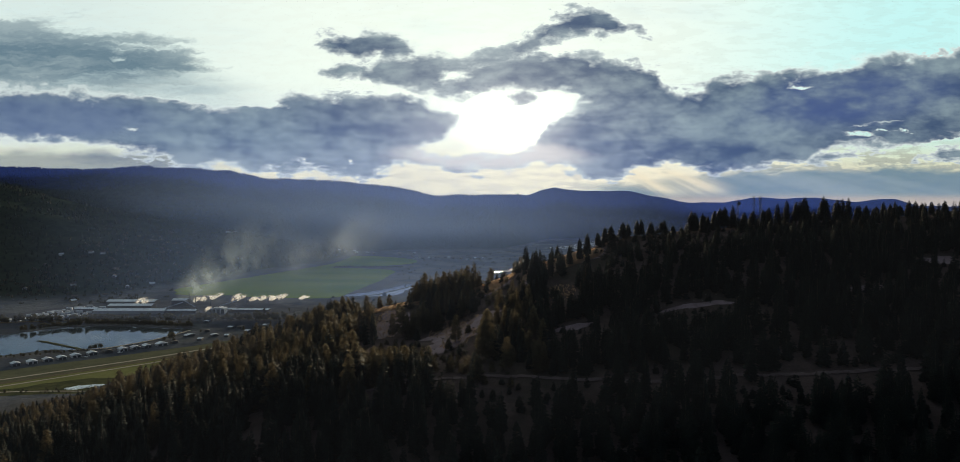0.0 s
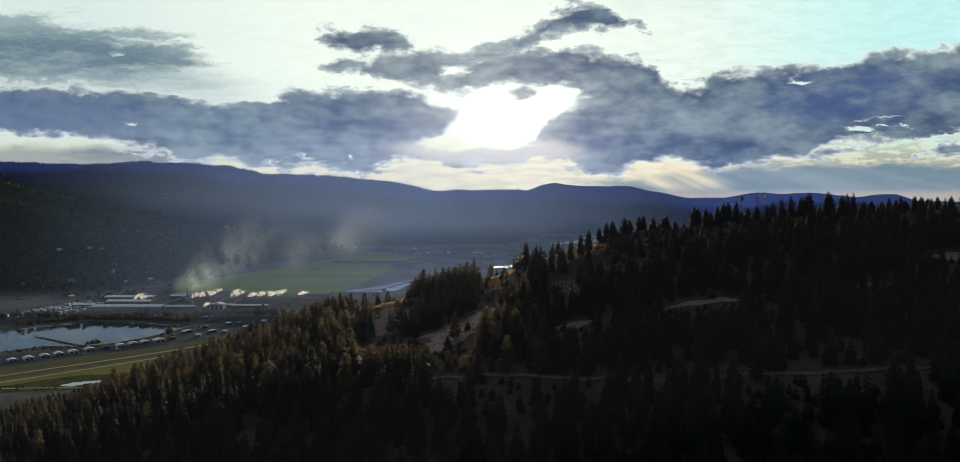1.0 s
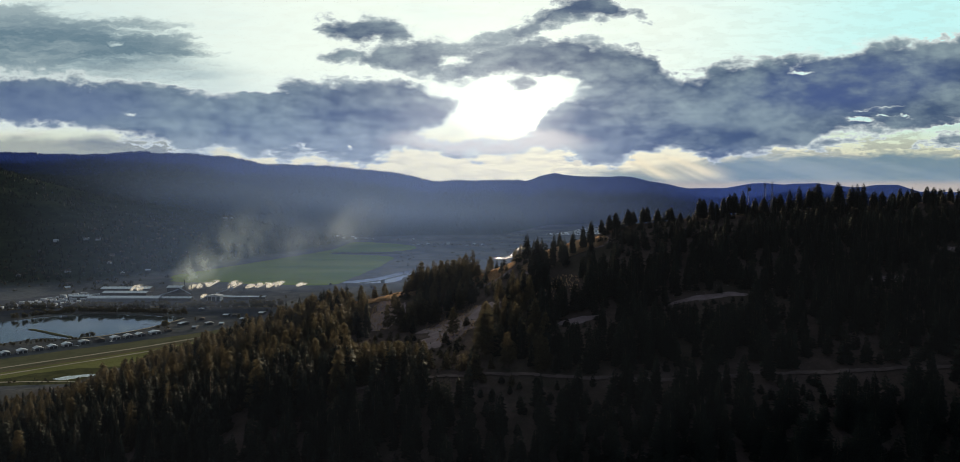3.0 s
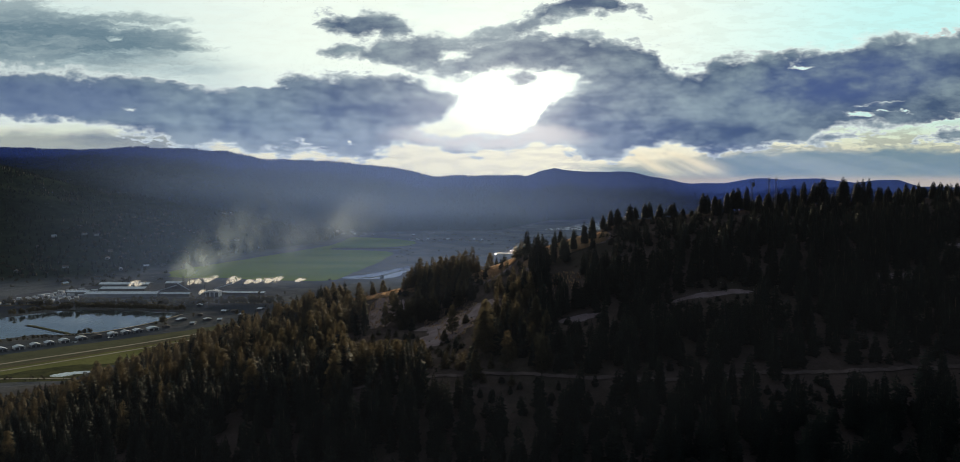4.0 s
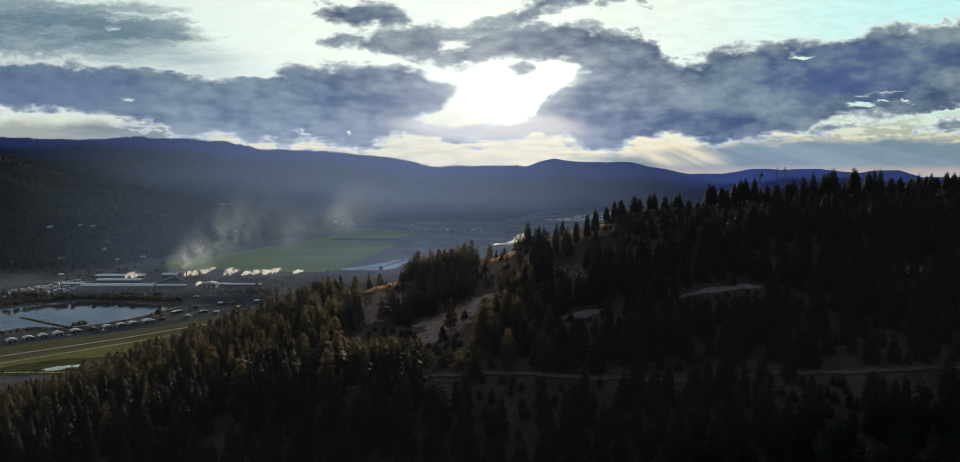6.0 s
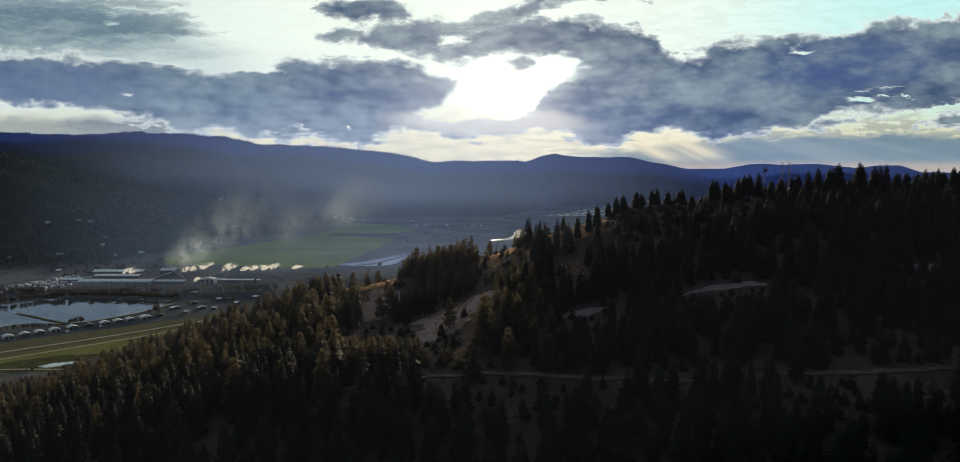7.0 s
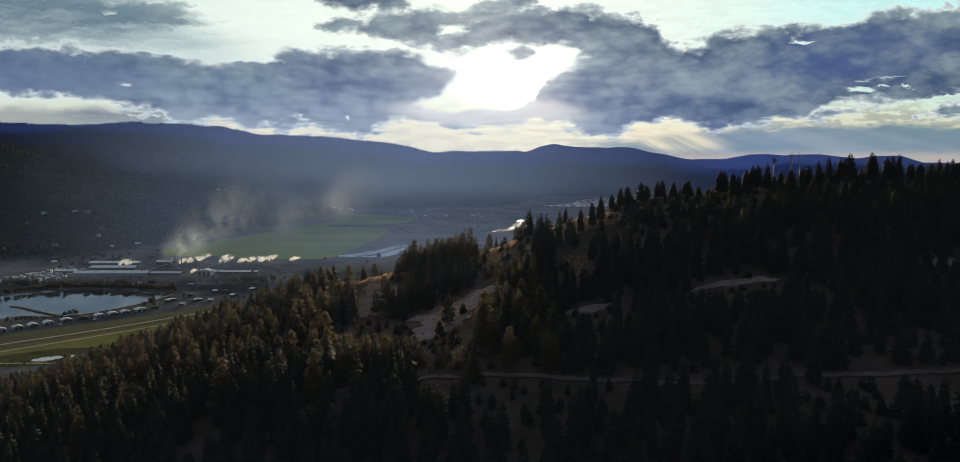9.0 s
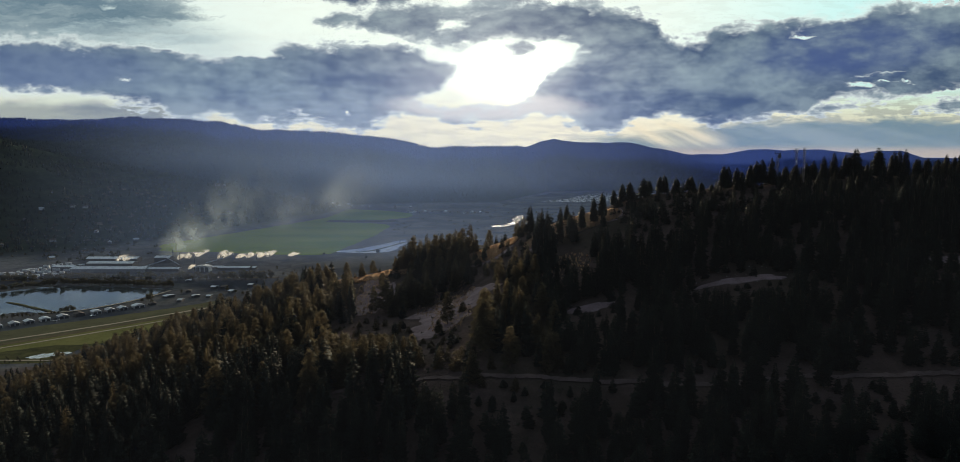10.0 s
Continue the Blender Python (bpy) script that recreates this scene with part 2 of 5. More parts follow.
# grey evening murk along the horizon, in shafts of light from the sun's side
away = wvec("SUBTRACT", west, (4.3, 14.0, 0.0))
asplit = wnode("ShaderNodeSeparateXYZ")
plug(away, asplit.inputs[0])
ray = wnode("ShaderNodeCombineXYZ")
plug(wmath("ARCTAN2", asplit.outputs[1], asplit.outputs[0]), ray.inputs[0])
shafts = wramp(wnoise(ray.outputs[0], 9.0, 3.0, 0.6), 0.38, 0.64)
murk_top = wmath("ADD", wramp(across, 14.0, 44.0, 2.6, 4.7), wmath("MULTIPLY", wmath("SUBTRACT", puffs, 0.5), 2.6))
murk = wmath("MULTIPLY", wramp(wmath("SUBTRACT", murk_top, upward), -0.4, 0.8), wramp(across, 10.0, 22.0))
murk_left = wmath("MULTIPLY", wramp(wmath("SUBTRACT", wmath("ADD", 7.2, wmath("MULTIPLY", wmath("SUBTRACT", puffs, 0.5), 2.6)), upward), -0.5, 1.2), wramp(across, -35.0, -46.0))
murk_tone = wmix(shafts, (0.155, 0.25, 0.262), (0.27, 0.36, 0.345))
murk_tone = wmix(wramp(upward, 1.4, 0.1, 0.0, 0.75), murk_tone, (0.62, 0.50, 0.36))
veil = wmix(wmath("MULTIPLY", murk, 0.93), veil, murk_tone)
veil = wmix(wmath("MULTIPLY", murk_left, 0.93), veil, wmix(wramp(streak, 0.4, 0.6), (0.19, 0.235, 0.25), (0.37, 0.41, 0.34)))
beam = blob(west, 26.0, 2.8, 11.0, 2.2, -6)
veil = wmix(wmath("MULTIPLY", wramp(beam, 0.0, 0.55), wramp(shafts, 0.0, 1.0, 0.35, 0.85)), veil, (1.0, 0.88, 0.56))
# the clouds themselves: slate blue in the mass, greyer and brighter towards the sun and where thin
SUNWARD = wvec("SCALE", wvec("NORMALIZE", wvec("SUBTRACT", (4.3, 16.0, 0.0), west)), scale=1.3)
lit = wmath("SUBTRACT", wnoise(west, 0.13, 6.0, 0.52, (0.55, 1.4, 1.0)), wnoise(wvec("ADD", west, SUNWARD), 0.13, 6.0, 0.52, (0.55, 1.4, 1.0)))
shade = wmath("ADD", wmath("ADD", wmath("MULTIPLY", wnoise(west, 0.10, 5.0, 0.5, (0.26, 2.0, 1.0), (4.0, 1.0, 0.0)), 0.4), wmath("MULTIPLY", wnoise(west, 0.045, 5.0, 0.5, (0.6, 1.7, 1.0), (2.2, 0.6, 0.0)), 0.6)), wmath("MULTIPLY", lit, 0.75))
shade = wmath("ADD", shade, wmath("MULTIPLY", wmath("SUBTRACT", heads, 0.27), 0.13))
slate = wmix(wramp(shade, 0.31, 0.69), (0.052, 0.090, 0.170), (0.28, 0.37, 0.40))
slate = wmix(wramp(across, -20.0, -62.0, 0.0, 0.25), slate, (0.20, 0.29, 0.34))
slate = wmix(wmath("MULTIPLY", wramp(blob(west, 51.0, 14.3, 22.0, 5.5, 6), 0.0, 0.7), wramp(shade, 0.36, 0.62, 0.75, 0.25)), slate, (0.070, 0.112, 0.262))
slate = wmix(wmath("MULTIPLY", wramp(blob(west, -63.0, 11.6, 24.0, 4.5), 0.0, 0.6), 0.55), slate, (0.080, 0.125, 0.255))
slate = wmix(wramp(upward, 9.5, 3.5, 0.0, 0.75), slate, wmix(wramp(across, 12.0, 34.0), wmix(wramp(shade, 0.36, 0.62), (0.15, 0.20, 0.26), (0.33, 0.40, 0.43)), wmix(wramp(shade, 0.36, 0.62), (0.085, 0.13, 0.20), (0.22, 0.285, 0.33))))
slate = wmix(wmath("MULTIPLY", wmath("POWER", glow, 1.5), 0.68), slate, wmix(wramp(shade, 0.36, 0.64), (0.26, 0.30, 0.38), (0.62, 0.66, 0.68)))
slate = wmix(wmath("MULTIPLY", beneath, 0.45), slate, (0.66, 0.68, 0.68))
slate = wmix(wramp(blob(ragged, 1.0, 6.4, 17.0, 2.6), 0.0, 0.5, 0.0, 0.85), slate, (0.84, 0.80, 0.73))
rim = wmix(body, (0.80, 0.88, 0.84), slate)
wispy = wmix(wramp(streak, 0.40, 0.62), (0.12, 0.20, 0.26), (0.31, 0.40, 0.43))
clouds = wmix(thin_cover, veil, wispy)
clouds = wmix(cover, clouds, rim)
# the sun's light scattered through the thin cloud before it
clouds = wmix(1.0, clouds, wmix(wmath("MULTIPLY", wmath("POWER", core, 1.2), wmath("SUBTRACT", 1.0, wmath("MULTIPLY", cover, 0.74))), (0, 0, 0), (1.1, 1.0, 0.8)), "ADD")
clouds = wmix(1.0, clouds, wmix(wmath("POWER", glow, 3.0), (0, 0, 0), (0.10, 0.097, 0.085)), "ADD")
# overhead and behind: the same evening sky, broken cloud over clear blue
above = wmix(wramp(wnoise(coords.outputs["Generated"], 2.2, 6.0, 0.6, (1, 1, 2.2)), 0.36, 0.55), wmix(1.0, sky.outputs[0], (0.08, 0.08, 0.08), "MULTIPLY"), (0.085, 0.105, 0.140))
final = wmix(facing, above, clouds)
bg = wnode("ShaderNodeBackground")
plug(final, bg.inputs[0])
bg.inputs[1].default_value = 1.0
out = wnode("ShaderNodeOutputWorld")
plug(bg.outputs[0], out.inputs[0])

# ---- materials ----


class Nodes:
    """A small builder for one material's nodes."""

    def __init__(self, name):
        self.mat = bpy.data.materials.new(name)
        self.mat.use_nodes = True
        self.t = self.mat.node_tree
        self.t.nodes.clear()
        self.out = self.t.nodes.new("ShaderNodeOutputMaterial")
        self.where = self.t.nodes.new("ShaderNodeNewGeometry").outputs["Position"]

    def node(self, kind):
        return self.t.nodes.new(kind)

    def plug(self, value, socket):
        plug(value, socket, self.t)

    def noise(self, scale, detail=4.0, rough=0.6, stretch=(1, 1, 1), vec=None):
        m = self.node("ShaderNodeMapping")
        self.plug(vec or self.where, m.inputs[0])
        m.inputs[3].default_value = stretch
        n = self.node("ShaderNodeTexNoise")
        self.plug(m.outputs[0], n.inputs["Vector"])
        n.inputs["Scale"].default_value, n.inputs["Detail"].default_value, n.inputs["Roughness"].default_value = scale, detail, rough
        return n.outputs["Fac"]

    def ramp(self, value, lo, hi, a=0.0, b=1.0):
        n = self.node("ShaderNodeMapRange")
        n.interpolation_type = "SMOOTHSTEP"
        self.plug(value, n.inputs[0])
        for i, v in enumerate((lo, hi, a, b)):
            n.inputs[i + 1].default_value = v
        return n.outputs[0]

    def math(self, op, a, b=0.0):
        n = self.node("ShaderNodeMath")
        n.operation = op
        self.plug(a, n.inputs[0])
        self.plug(b, n.inputs[1])
        return n.outputs[0]

    def mix(self, fac, a, b, blend="MIX"):
        n = self.node("ShaderNodeMix")
        n.data_type, n.blend_type = "RGBA", blend
        self.plug(fac, n.inputs[0])
        for v, i in ((a, 6), (b, 7)):
            self.plug((*v, 1.0) if isinstance(v, tuple) else v, n.inputs[i])
        return n.outputs[2]

    def xyz(self):
        n = self.node("ShaderNodeSeparateXYZ")
        self.plug(self.where, n.inputs[0])
        return n.outputs

    def bump(self, height, strength, distance):
        n = self.node("ShaderNodeBump")
        n.inputs["Strength"].default_value, n.inputs["Distance"].default_value = strength, distance
        self.plug(height, n.inputs["Height"])
        return n.outputs[0]

    def principled(self, colour, rough=0.8, metal=0.0, bump=None, specular=0.3):
        p = self.node("ShaderNodeBsdfPrincipled")
        self.plug((*colour, 1.0) if isinstance(colour, tuple) else colour, p.inputs["Base Color"])
        self.plug(rough, p.inputs["Roughness"])
        p.inputs["Metallic"].default_value = metal
        p.inputs["Specular IOR Level"].default_value = specular
        if bump is not None:
            self.plug(bump, p.inputs["Normal"])
        return p.outputs[0]

    def shaders(self, fac, a, b):
        n = self.node("ShaderNodeMixShader")
        self.plug(fac, n.inputs[0])
        self.plug(a, n.inputs[1])
        self.plug(b, n.inputs[2])
        return n.outputs[0]

    def done(self, shader):
        self.plug(shader, self.out.inputs[0])
        return self.mat


def plain(name, a, b, rough=0.75, scale=0.5, metal=0.0, relief=0.0, stretch=(1, 1, 1), specular=0.3):
    """Two tones broken up by noise at two scales, with a little relief."""
    n = Nodes(name)
    big, small = n.noise(scale, 4.0, 0.6, stretch), n.noise(scale * 9.0, 3.0, 0.6, stretch)
    colour = n.mix(n.ramp(n.math("ADD", n.math("MULTIPLY", big, 0.65), n.math("MULTIPLY", small, 0.35)), 0.32, 0.68), a, b)
    return n.done(n.principled(colour, rough, metal, n.bump(small, 0.5, relief) if relief else None, specular))


def foliage(name, dark, light, through_it, share, size=0.12, open_work=0.0):
    n = Nodes(name)
    tree, leaf = n.noise(size, 2.0, 0.5), n.noise(1.6, 3.0, 0.6)
    colour = n.mix(n.ramp(n.math("ADD", n.math("MULTIPLY", tree, 0.6), n.math("MULTIPLY", leaf, 0.4)), 0.33, 0.66), dark, light)
    island = n.node("ShaderNodeNewGeometry").outputs["Random Per Island"]
    colour = n.mix(n.ramp(island, 0.0, 1.0, 0.0, 0.3), colour, n.mix(0.6, colour, (0.02, 0.03, 0.015)))
    t = n.node("ShaderNodeBsdfTranslucent")
    n.plug(n.mix(n.ramp(tree, 0.3, 0.7), through_it, n.mix(0.5, through_it, light)), t.inputs[0])
    leafy = n.shaders(share, n.principled(colour, 0.75, 0.0, None, 0.04), t.outputs[0])
    if open_work > 0:
        # needle sprays are open: light and view pass between the needles
        leafy = n.shaders(n.ramp(n.noise(2.6, 2.0, 0.6), 0.40, 0.62, 0.0, 2.0 * open_work), leafy, n.node("ShaderNodeBsdfTransparent").outputs[0])
    return n.done(leafy)


def ground_material():
    n = Nodes("dry_grass_and_soil")
    x, y, z = n.xyz()
    patch, mid, fine = n.noise(0.012, 5.0, 0.6), n.noise(0.07, 5.0, 0.65), n.noise(0.9, 4.0, 0.7)
    soil = n.mix(n.ramp(mid, 0.35, 0.65), (0.085, 0.060, 0.050), (0.14, 0.098, 0.085))
    soil = n.mix(n.ramp(fine, 0.45, 0.75, 0.0, 0.6), soil, (0.07, 0.058, 0.038))
    soil = n.mix(n.ramp(patch, 0.5, 0.62, 0.0, 0.7), soil, (0.06, 0.052, 0.036))
    flats = n.mix(n.ramp(n.noise(0.006, 5.0, 0.65), 0.42, 0.6), (0.075, 0.082, 0.10), (0.135, 0.135, 0.135))
    flats = n.mix(n.ramp(mid, 0.45, 0.7, 0.0, 0.6), flats, (0.062, 0.07, 0.056))
    woods = n.mix(n.ramp(n.noise(0.02, 6.0, 0.7), 0.35, 0.68), (0.018, 0.028, 0.020), (0.032, 0.046, 0.029))
    woods = n.mix(n.ramp(n.noise(0.0035, 4.0, 0.6), 0.56, 0.66, 0.0, 0.4), woods, (0.042, 0.05, 0.034))
    near = n.ramp(y, 850.0, 1000.0, 1.0, 0.0)
    high = n.ramp(z, 3.0, 14.0)
    colour = n.mix(high, flats, n.mix(near, woods, soil))
    height = n.math("ADD", n.math("MULTIPLY", fine, 0.5), n.math("MULTIPLY", n.noise(0.055, 5.0, 0.7), 9.0))
    return n.done(n.principled(colour, 0.95, 0.0, n.bump(height, 0.5, 1.0), 0.0))


def water_material():
    n = Nodes("still_water")
    ripple = n.noise(0.25, 4.0, 0.6, (1.0, 0.35, 1.0))
    return n.done(n.principled((0.05, 0.064, 0.064), n.ramp(n.noise(0.01, 3.0), 0.35, 0.7, 0.02, 0.09), 0.0, n.bump(ripple, 0.05, 0.3), 0.7))


def rippled_material():
    n = Nodes("sky_pale_rippled_water")
    ripple = n.noise(0.05, 5.0, 0.7, (1.0, 0.4, 1.0))
    # pale base colour stands in for the bright sky's reflection
    return n.done(n.principled((0.24, 0.25, 0.26), n.ramp(ripple, 0.35, 0.65, 0.14, 0.34), 0.0, n.bump(ripple, 0.8, 2.0), 1.0))


def field_material():
    n = Nodes("green_crop")
    a = n.mix(n.ramp(n.noise(0.006, 4.0, 0.6, (0.4, 1.0, 1.0)), 0.35, 0.65), (0.105, 0.175, 0.028), (0.180, 0.230, 0.042))
    a = n.mix(n.ramp(n.noise(0.02, 4.0, 0.6, (0.15, 1.0, 1.0)), 0.45, 0.75, 0.0, 0.5), a, (0.15, 0.15, 0.06))
    return n.done(n.principled(a, 0.9, 0.0, n.bump(n.noise(0.4, 3.0), 0.4, 0.3), 0.0))


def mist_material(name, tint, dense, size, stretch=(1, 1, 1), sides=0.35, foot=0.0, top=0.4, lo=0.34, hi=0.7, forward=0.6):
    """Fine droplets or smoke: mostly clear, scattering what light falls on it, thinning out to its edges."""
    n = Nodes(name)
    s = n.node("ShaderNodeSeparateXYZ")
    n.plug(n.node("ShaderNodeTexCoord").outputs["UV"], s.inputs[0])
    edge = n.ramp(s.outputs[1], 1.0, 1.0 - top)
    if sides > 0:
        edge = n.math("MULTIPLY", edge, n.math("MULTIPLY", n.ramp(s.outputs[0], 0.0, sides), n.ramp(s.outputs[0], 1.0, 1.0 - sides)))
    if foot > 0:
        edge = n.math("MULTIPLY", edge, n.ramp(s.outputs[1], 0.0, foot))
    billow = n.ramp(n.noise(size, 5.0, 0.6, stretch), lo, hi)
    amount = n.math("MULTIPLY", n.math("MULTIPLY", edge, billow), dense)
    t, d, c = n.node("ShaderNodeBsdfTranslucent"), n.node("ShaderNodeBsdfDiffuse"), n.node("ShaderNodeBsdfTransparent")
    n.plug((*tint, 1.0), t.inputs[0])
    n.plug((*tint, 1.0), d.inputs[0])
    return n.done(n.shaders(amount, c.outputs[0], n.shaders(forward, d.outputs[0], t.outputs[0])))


M_GROUND = ground_material()
M_WATER = water_material()
M_FIELD = field_material()
M_RIPPLE = rippled_material()
M_STUBBLE = plain("mown_grass", (0.16, 0.165, 0.05), (0.25, 0.235, 0.085), 0.95, 0.03, relief=0.2, specular=0.0)
M_MEADOW = plain("rough_meadow", (0.105, 0.105, 0.058), (0.165, 0.155, 0.085), 0.95, 0.03, relief=0.2, specular=0.0)
M_SEDGE = plain("marsh_sedge", (0.045, 0.048, 0.022), (0.125, 0.12, 0.045), 0.95, 0.06, relief=0.3, specular=0.0)
M_TRACK = plain("pale_gravel", (0.44, 0.36, 0.26), (0.60, 0.50, 0.37), 0.95, 0.12, relief=0.08, specular=0.0)
M_DIRT = plain("damp_dirt", (0.13, 0.094, 0.084), (0.22, 0.16, 0.14), 0.95, 0.12, relief=0.08, specular=0.0)
M_BARE = plain("bare_dry_slope", (0.24, 0.17, 0.165), (0.42, 0.31, 0.30), 0.95, 0.10, relief=0.15, specular=0.0)
M_STRIP = plain("worn_asphalt", (0.13, 0.105, 0.06), (0.19, 0.155, 0.09), 0.9, 0.05, relief=0.03, specular=0.0)
M_YARD = plain("mill_yard_gravel", (0.06, 0.062, 0.07), (0.12, 0.122, 0.13), 0.9, 0.03, relief=0.05, specular=0.0)
# needle colours carry the light: warm sunlit pines, near-black shaded firs
M_PINE_SUNLIT = foliage("sunlit_pine_needles", (0.055, 0.046, 0.026), (0.11, 0.085, 0.042), (0.32, 0.26, 0.15), 0.48, 0.12, 0.42)
M_FIR_SHADED = foliage("shaded_fir_needles", (0.017, 0.023, 0.019), (0.031, 0.037, 0.027), (0.05, 0.05, 0.03), 0.18, 0.12, 0.22)
M_STRAW = foliage("dry_straw_grass", (0.24, 0.175, 0.14), (0.36, 0.27, 0.21), (0.80, 0.52, 0.30), 0.6, 0.05)
M_LEAF = foliage("autumn_leaves", (0.056, 0.058, 0.040), (0.095, 0.09, 0.058), (0.12, 0.11, 0.065), 0.3)
M_FARWOOD = foliage("far_needles", (0.018, 0.032, 0.026), (0.036, 0.052, 0.038), (0.035, 0.05, 0.035), 0.2, 0.01)
M_BARK = plain("bark", (0.07, 0.045, 0.032), (0.13, 0.085, 0.055), 0.95, 0.8, relief=0.05, stretch=(1, 1, 0.2))
M_SIDING = plain("painted_metal_siding", (0.27, 0.29, 0.32), (0.38, 0.40, 0.42), 0.6, 0.2, stretch=(1, 1, 0.1))
M_DARKWALL = plain("weathered_siding", (0.10, 0.10, 0.105), (0.17, 0.165, 0.16), 0.75, 0.2, stretch=(1, 1, 0.1))
M_ROOF = plain("galvanised_roof", (0.50, 0.54, 0.60), (0.66, 0.69, 0.73), 0.42, 0.1, 0.2, stretch=(1, 0.2, 1))
M_ROOFDARK = plain("brown_shingle_roof", (0.09, 0.075, 0.065), (0.15, 0.12, 0.10), 0.85, 0.3)
M_WHITE = plain("white_paint", (0.66, 0.67, 0.67), (0.80, 0.80, 0.79), 0.55, 0.15)
M_DOOR = plain("grey_door", (0.06, 0.065, 0.07), (0.11, 0.115, 0.12), 0.6, 0.3)
M_GLASS = plain("window_glass", (0.02, 0.025, 0.03), (0.035, 0.04, 0.045), 0.08, 0.5, specular=0.6)
M_WRAP = plain("pale_lumber_wrap", (0.42, 0.45, 0.50), (0.66, 0.67, 0.68), 0.55, 0.25)
M_LUMBER = plain("sawn_timber", (0.28, 0.22, 0.15), (0.42, 0.34, 0.24), 0.8, 0.6, stretch=(0.2, 1, 3))
M_STEEL = plain("galvanised_steel", (0.10, 0.105, 0.11), (0.18, 0.18, 0.185), 0.5, 0.6, 0.6)
M_RUBBER = plain("black_rubber", (0.018, 0.018, 0.018), (0.03, 0.03, 0.03), 0.85, 2.0)
M_PAINT = [plain("car_paint_white", (0.62, 0.63, 0.64), (0.72, 0.72, 0.72), 0.3, 0.4, specular=0.5), plain("car_paint_grey", (0.12, 0.125, 0.13), (0.18, 0.18, 0.185), 0.3, 0.4, specular=0.5), plain("car_paint_red", (0.18, 0.02, 0.018), (0.25, 0.03, 0.025), 0.3, 0.4, specular=0.5)]
M_ROCK = plain("boulder_stone", (0.20, 0.17, 0.15), (0.32, 0.28, 0.25), 0.9, 0.6, relief=0.15)

# ---- the lie of the land ----
GX = np.array([-1600, -620, -480, -330, -220, -100, -30, 50, 120, 220, 400, 700, 1200, 2200], float)
GY = np.array([-400, 100, 240, 300, 350, 440, 520, 552, 580, 640, 720, 820, 950, 1100], float)
HILL = np.array([
    [0, 0, 5, 20, 30, 35, 40, 45, 50, 60, 70, 80, 80, 60],
    [0, 0, 12, 38, 55, 66, 74, 80, 84, 92, 100, 110, 110, 70],
    [0, 4, 12, 22, 46, 74, 88, 98, 110, 124, 134, 140, 130, 80],
    [0, 6, 14, 42, 76, 108, 123, 131, 139, 148, 154, 160, 140, 80],
    [0, 8, 14, 58, 96, 130, 146, 150, 153, 160, 167, 175, 150, 90],
    [0, 8, 20, 63, 99, 134, 143, 165, 173, 185, 196, 205, 170, 100],
    [0, 8, 23, 65, 102, 139, 138, 184, 203, 209, 219, 226, 187, 110],
    [0, 7, 24, 65, 105, 143, 145, 189, 209, 215, 226, 233, 192, 110],
    [0, 6, 24, 64, 107, 147, 161, 188, 212, 220, 231, 237, 194, 110],
])
BACK = np.array([
    [0, 4, 22, 59, 98, 139, 155, 160, 182, 202, 211, 219, 192, 100],
    [0, 0, 12, 42, 65, 85, 90, 100, 128, 160, 175, 190, 170, 80],
    [0, 0, 10, 22, 30, 38, 42, 48, 62, 95, 120, 140, 130, 50],
    [0, 0, 0, 0, 0, 2, 4, 8, 14, 35, 60, 85, 80, 20],
    [0, 0, 0, 0, 0, 0, 0, 0, 0, 0, 0, 0, 0, 0],
])
HILL = np.concatenate([HILL, BACK])


def bilinear(x, y):
    i = np.clip(np.searchsorted(GX, x) - 1, 0, len(GX) - 2)
    j = np.clip(np.searchsorted(GY, y) - 1, 0, len(GY) - 2)
    u = np.clip((x - GX[i]) / (GX[i + 1] - GX[i]), 0, 1)
    v = np.clip((y - GY[j]) / (GY[j + 1] - GY[j]), 0, 1)
    return (HILL[j, i] * (1 - u) + HILL[j, i + 1] * u) * (1 - v) + (HILL[j + 1, i] * (1 - u) + HILL[j + 1, i + 1] * u) * v


def waves(x, y, size, seed):
    """Smooth unevenness from a few crossing swells, about -1 to 1."""
    r = np.random.RandomState(seed)
    total = 0.0
    for k in range(7):
        a, s, p = r.uniform(0, math.tau), r.uniform(0.6, 2.2), r.uniform(0, math.tau)
        total = total + np.sin((x * math.cos(a) + y * math.sin(a)) * math.tau * s / size + p) / (1.5 + s)
    return total / 1.6


def smooth(v, lo, hi):
    q = np.clip((v - lo) / (hi - lo), 0, 1)
    return q * q * (3 - 2 * q)


LEFT_X = (-5200, -2900, -2300, -1960, -1800, -1590, -1340, -1010, -760, -560)
LEFT_Z = (620, 470, 380, 312, 275, 205, 168, 105, 50, 0)
FAR_X = (-5200, -3900, -3100, -2550, -2150, -1600, -1400, -930, -575, -300, 295, 473, 611, 967, 1283, 1700, 2400, 5200)
FAR_Z = (500, 480, 458, 440, 462, 430, 383, 367, 332, 272, 284, 333, 312, 309, 243, 200, 190, 200)
RIGHT_X = (0, 1100, 1400, 1700, 1914, 2100, 2292, 2587, 2839, 3009, 3295, 5200)
RIGHT_Z = (0, 150, 232, 232, 268, 258, 268, 233, 258, 207, 204, 300)


